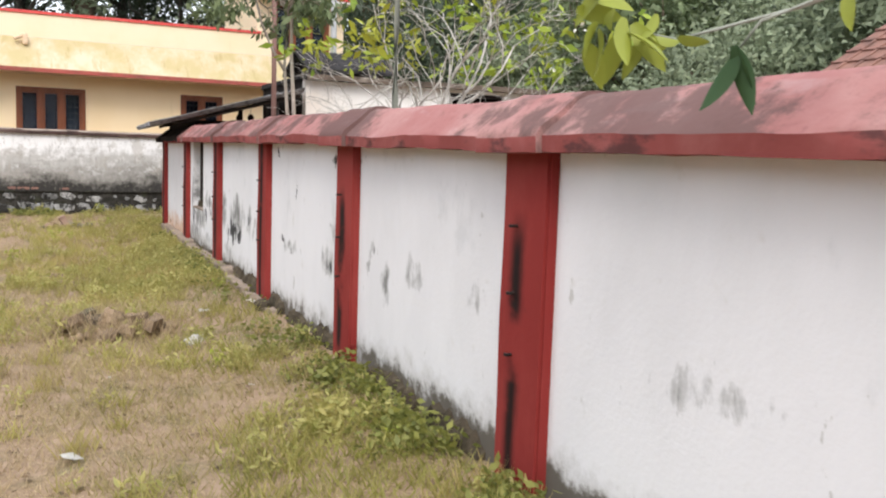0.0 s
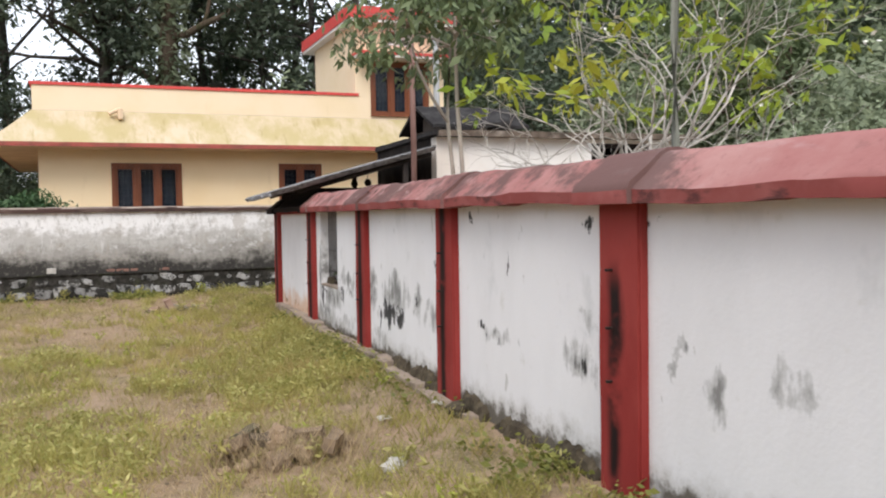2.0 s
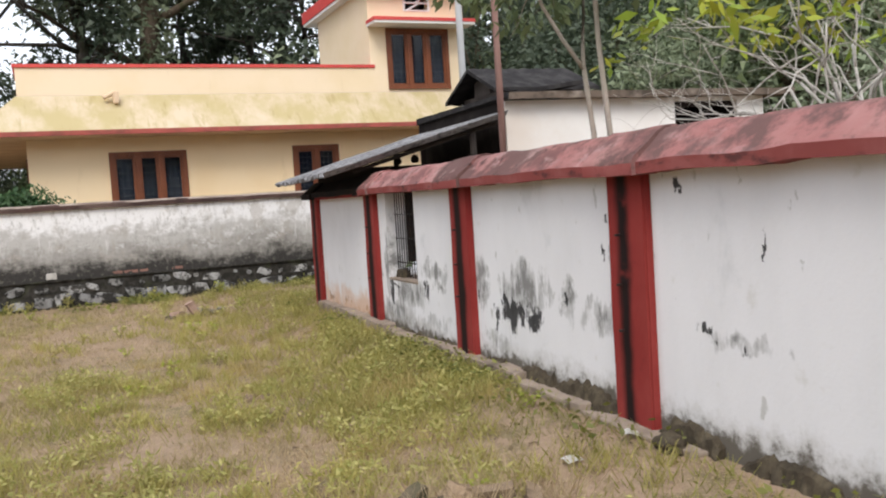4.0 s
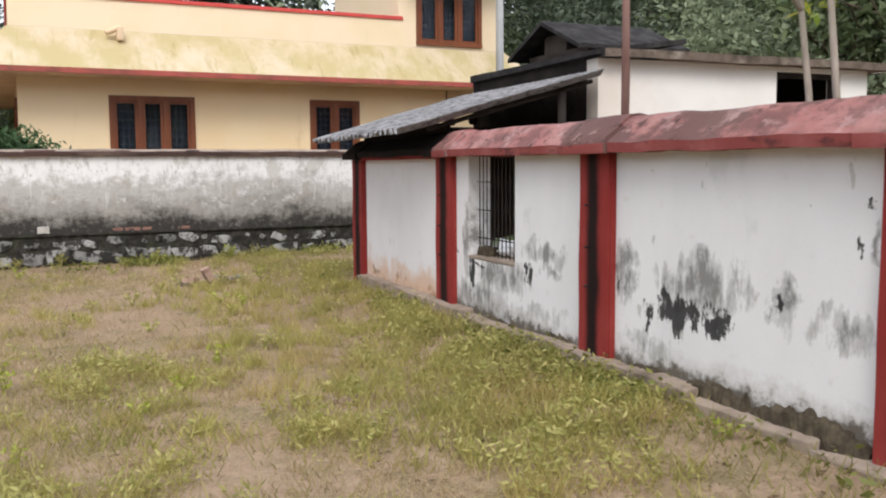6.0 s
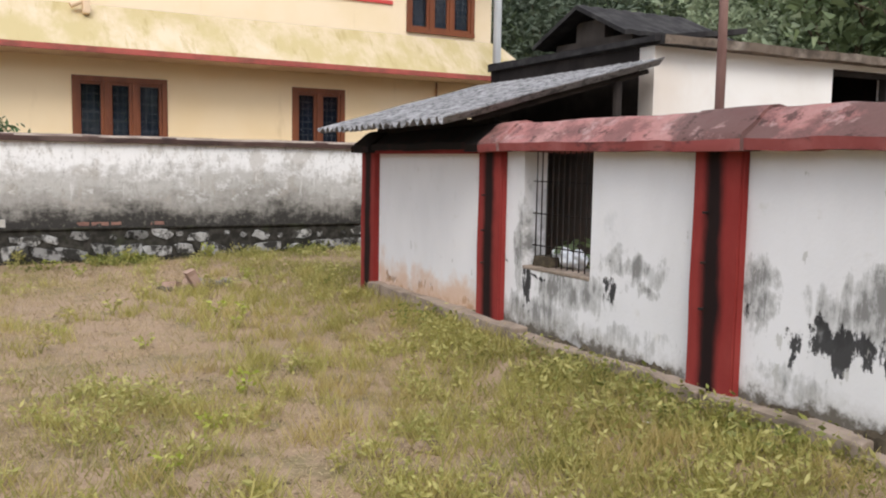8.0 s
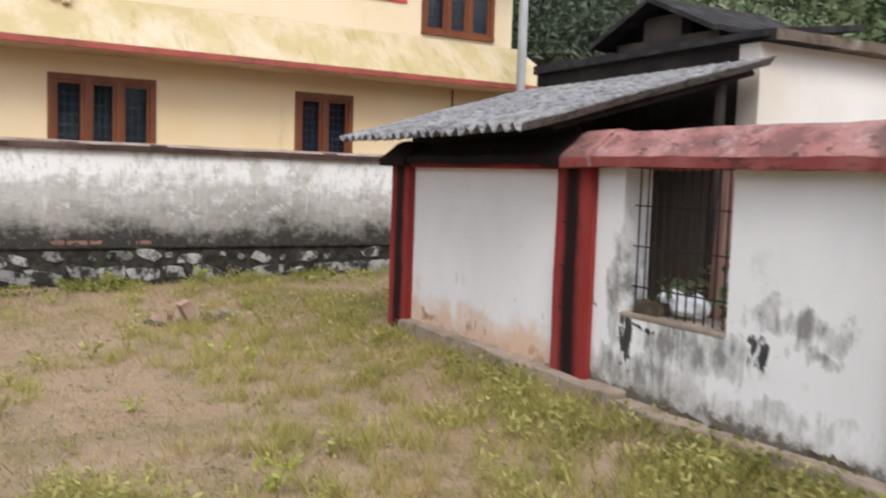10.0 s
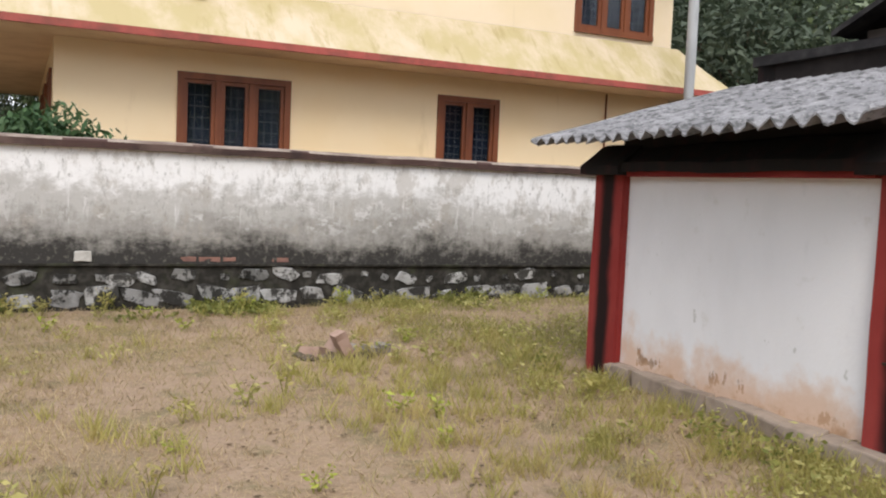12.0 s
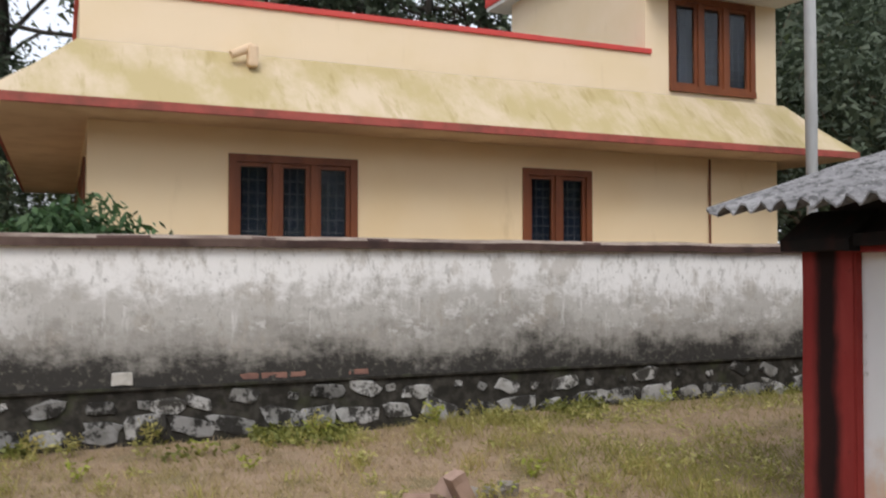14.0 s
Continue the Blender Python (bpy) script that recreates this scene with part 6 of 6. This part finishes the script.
def make_piles():
    rng = np.random.default_rng(14)
    x, y = 0.74, 7.55
    p = root("earth_heap", x, y, ground_z(x, y), 0, "low heap of dug earth clods, stones and dry grass", "heap")
    p.scale = (1.0, 1.05, 1.45)
    for i in range(38):
        a, r = rng.uniform(0, math.tau), abs(rng.normal()) * 0.17
        s = rng.uniform(0.025, 0.062)
        lump("clod", i, s * 1.3, s, s * 0.8, "clod" if i % 3 else "earth", math.cos(a) * r * 1.5, math.sin(a) * r, p, rz=rng.uniform(0, 360), lift=max(0, 0.09 - r * 0.35) * rng.uniform(0.2, 1))
    for i, (dx, dy, rz) in enumerate(((-0.2, 0.12, 20), (0.2, 0.05, -35), (0.32, -0.12, 60), (-0.05, 0.0, -10), (0.08, 0.16, 75), (-0.3, -0.05, 140))):
        rough_brick("broken_block", i, 0.24, 0.07, 0.06, "clod" if i % 3 else "bark_brown", p, pose(dx, dy, 0.05, 14, -16 + 7 * i, rz))
    P = np.stack([rng.normal(size=900) * 0.3, rng.normal(size=900) * 0.17], axis=1) + np.array([x, y])
    V = blades(P, rng, 0.14, 0.0035, 1.0) - np.array([x, y, ground_z(x, y)])
    ob = new("dry_straw", quads("dry_straw", V, M["grass_dry"]))
    ob.parent = p
    tagged(ob, kind="stuff")

    x, y = 0.87, 16.82
    p = root("brick_pile", x, y, ground_z(x, y), 0, "few broken laterite bricks lying in the grass", "bricks")
    p.scale = (1.2, 1.2, 1.05)
    for i, (dx, dy, z, rx, ry, rz, l) in enumerate(((-0.02, -0.06, 0.10, 10, 62, 20, 0.2), (0.08, 0.03, 0.02, 10, 20, 70, 0.16), (-0.16, 0.05, 0.0, 15, 5, 130, 0.15), (0.24, 0.02, 0.0, 5, 12, 40, 0.11), (0.02, 0.1, 0.03, 20, -10, 100, 0.17), (0.36, 0.1, 0.0, 4, 4, 10, 0.09))):
        rough_brick("broken_brick", i + 9, l, 0.09, 0.08, "brick" if i % 2 == 0 else "concrete", p, pose(dx, dy, z, rx, ry, rz))
    # dark soil clods, their brown also standing in for shadow round the bricks
    for i in range(12):
        s = rng.uniform(0.03, 0.06)
        lump("clod", i * 3.1, s * 1.4, s, s * 0.8, "bark_brown", rng.normal() * 0.16, rng.normal() * 0.08, p, rz=rng.uniform(0, 360))
    for x, y, k in ((0.49, 10.10, 7), (0.56, 10.28, 4), (0.52, 10.88, 7), (0.40, 10.58, 5)):
        p = root("dug_earth", x, y, ground_z(x, y), 0, "small patch of dug dark earth clods in grass", "clods", "dug earth patches")
        for i in range(k):
            s = rng.uniform(0.025, 0.055)
            lump("clod", i + x * 9, s * 1.4, s, s * 0.7, "clod", rng.normal() * 0.09, rng.normal() * 0.05, p, rz=rng.uniform(0, 360))
    for i, (x, y, s) in enumerate(((1.54, 7.85, 0.05), (1.97, 7.93, 0.05), (0.29, 4.57, 0.05), (1.35, 5.4, 0.02), (0.6, 6.0, 0.015), (1.7, 10.4, 0.025))):
        bm = bmesh.new()
        g = [[bm.verts.new(((a - 2) * s * 0.5, (b - 2) * s * 0.4, 0.008 + 0.5 * s * abs(noise.noise((a * 0.9 + i, b * 0.9, i))))) for a in range(5)] for b in range(5)]
        for b in range(4):
            for a in range(4):
                bm.faces.new((g[b][a], g[b][a + 1], g[b + 1][a + 1], g[b + 1][a]))
        bmesh.ops.solidify(bm, geom=bm.faces[:], thickness=0.0015)
        ob = to_object("paper_scrap", bm, M["paper"])
        ob.matrix_basis = pose(x, y, ground_z(x, y) + 0.02, 6, 0, i * 57)
        tagged(ob, "crumpled white paper scrap on the grass", "litter", "paper scraps in the yard")
    lump("stone", 3.3, 0.10, 0.055, 0.045, "pale_block", 1.31, 6.95, label="pale smooth stone lying on the grass", category="stone", rz=35)
    lump("stone", 5.3, 0.11, 0.08, 0.06, "moss", 1.99, 7.62, label="dark stone at the foot of the wall", category="stone", rz=80)


make_piles()


# ---- behind the barred opening ----
def make_window_clutter():
    s = root("block_stack", 2.62, 12.055, 0.15, -2, "stack of grimy cement blocks behind the barred opening", "blocks")
    for j in range(3):
        for i in range(2):
            rough_brick("block", j * 2 + i, 0.38, 0.28, 0.17, "concrete", s, pose(0, -0.16 + i * 0.31, j * 0.175, 0, 0, (-1) ** j * 2))
    k = root("sill_block", 2.375, 12.27, OPEN[2] + 0.017, -2, "dark broken block lying on the sill of the opening", "block")
    rough_brick("block", 41, 0.10, 0.20, 0.075, "moss", k, pose(0, 0, 0))
    rng = np.random.default_rng(3)
    for i, (x, y, r) in enumerate(((2.475, 12.19, 0.085), (2.465, 12.03, 0.085))):
        bm = bmesh.new()
        bmesh.ops.create_icosphere(bm, subdivisions=4, radius=r)
        for v in bm.verts:
            k = 1 + 0.55 * noise.noise(v.co * 9 + Vector((i * 7, 0, 0))) + 0.3 * noise.noise(v.co * 22)
            v.co = Vector((v.co.x * k, v.co.y * k * 1.1, v.co.z * k * 0.8))
        ob = to_object("plastic_bag", bm, M["plastic"])
        low = min(v.co.z for v in ob.data.vertices)
        ob.matrix_basis = pose(x, y, OPEN[2] + 0.016 - low)
        tagged(ob, "crumpled white plastic bag on the sill", "bag", "bags behind the bars")
    q = root("timber_post", 3.14, 12.50, 0.15, 0, "weathered reddish timber post behind the barred opening", "post")
    bm = boxes((-0.045, 0.045, -0.035, 0.035, -0.2, 1.48), bevel=0.008)
    for v in bm.verts:
        v.co.y -= 0.06 * v.co.z
    part("shaft", bm, M["rust_pipe"], q)
    t = root("potted_weed", 3.05, 12.305, 0.15, 0, "leafy green plant growing behind the barred opening", "plant")
    out, tips = [], []
    for k in range(5):
        a = k * math.tau / 5
        grow(rng, (0, 0, -0.05), (math.cos(a) * 0.3, math.sin(a) * 0.3, 1), 0.55, 0.008, 1, out, tips, 0.3, (2, 3), 0.6, 0.5, 0.1, 4)
    part("stem", limbs_mesh(out, 5), M["leaf_fresh"], t)
    ob = new("foliage", quads("foliage", leaves(crown_points(rng, tips, 170, 0.07), 0.10, rng, 0.2, 0.24), M["leaf_mid"]))
    ob.parent = t


make_window_clutter()


# ---- pots hung in the lean-to ----
def make_hung_pots():
    for x, y in ((3.555, 15.325), (3.665, 14.975)):
        p = root("hanging_pot", x, y, 1.96, 0, "small dark clay pot hung under the shed roof", "pot", "pots hung in the shed")
        bm = bmesh.new()
        prof = ((0.0, 0.0), (0.035, 0.004), (0.055, 0.035), (0.052, 0.07), (0.032, 0.09), (0.04, 0.105), (0.034, 0.105), (0.026, 0.09))
        rings = [[bm.verts.new((r * math.cos(k * math.tau / 14), r * math.sin(k * math.tau / 14), z)) for k in range(14)] for r, z in prof[1:]]
        for r, q in zip(rings, rings[1:]):
            for k in range(14):
                bm.faces.new((r[k], r[(k + 1) % 14], q[(k + 1) % 14], q[k]))
        bm.faces.new(rings[0][::-1])
        part("pot", bm, M["dark_clay"], p, smooth=True)
        bm = bmesh.new()
        tube(bm, [(0, 0.03, 0.095), (0, 0.0, 0.2), (0, 0, 0.30)], [0.004, 0.004, 0.004], 5)
        part("cord", bm, M["dark_clay"], p)


make_hung_pots()
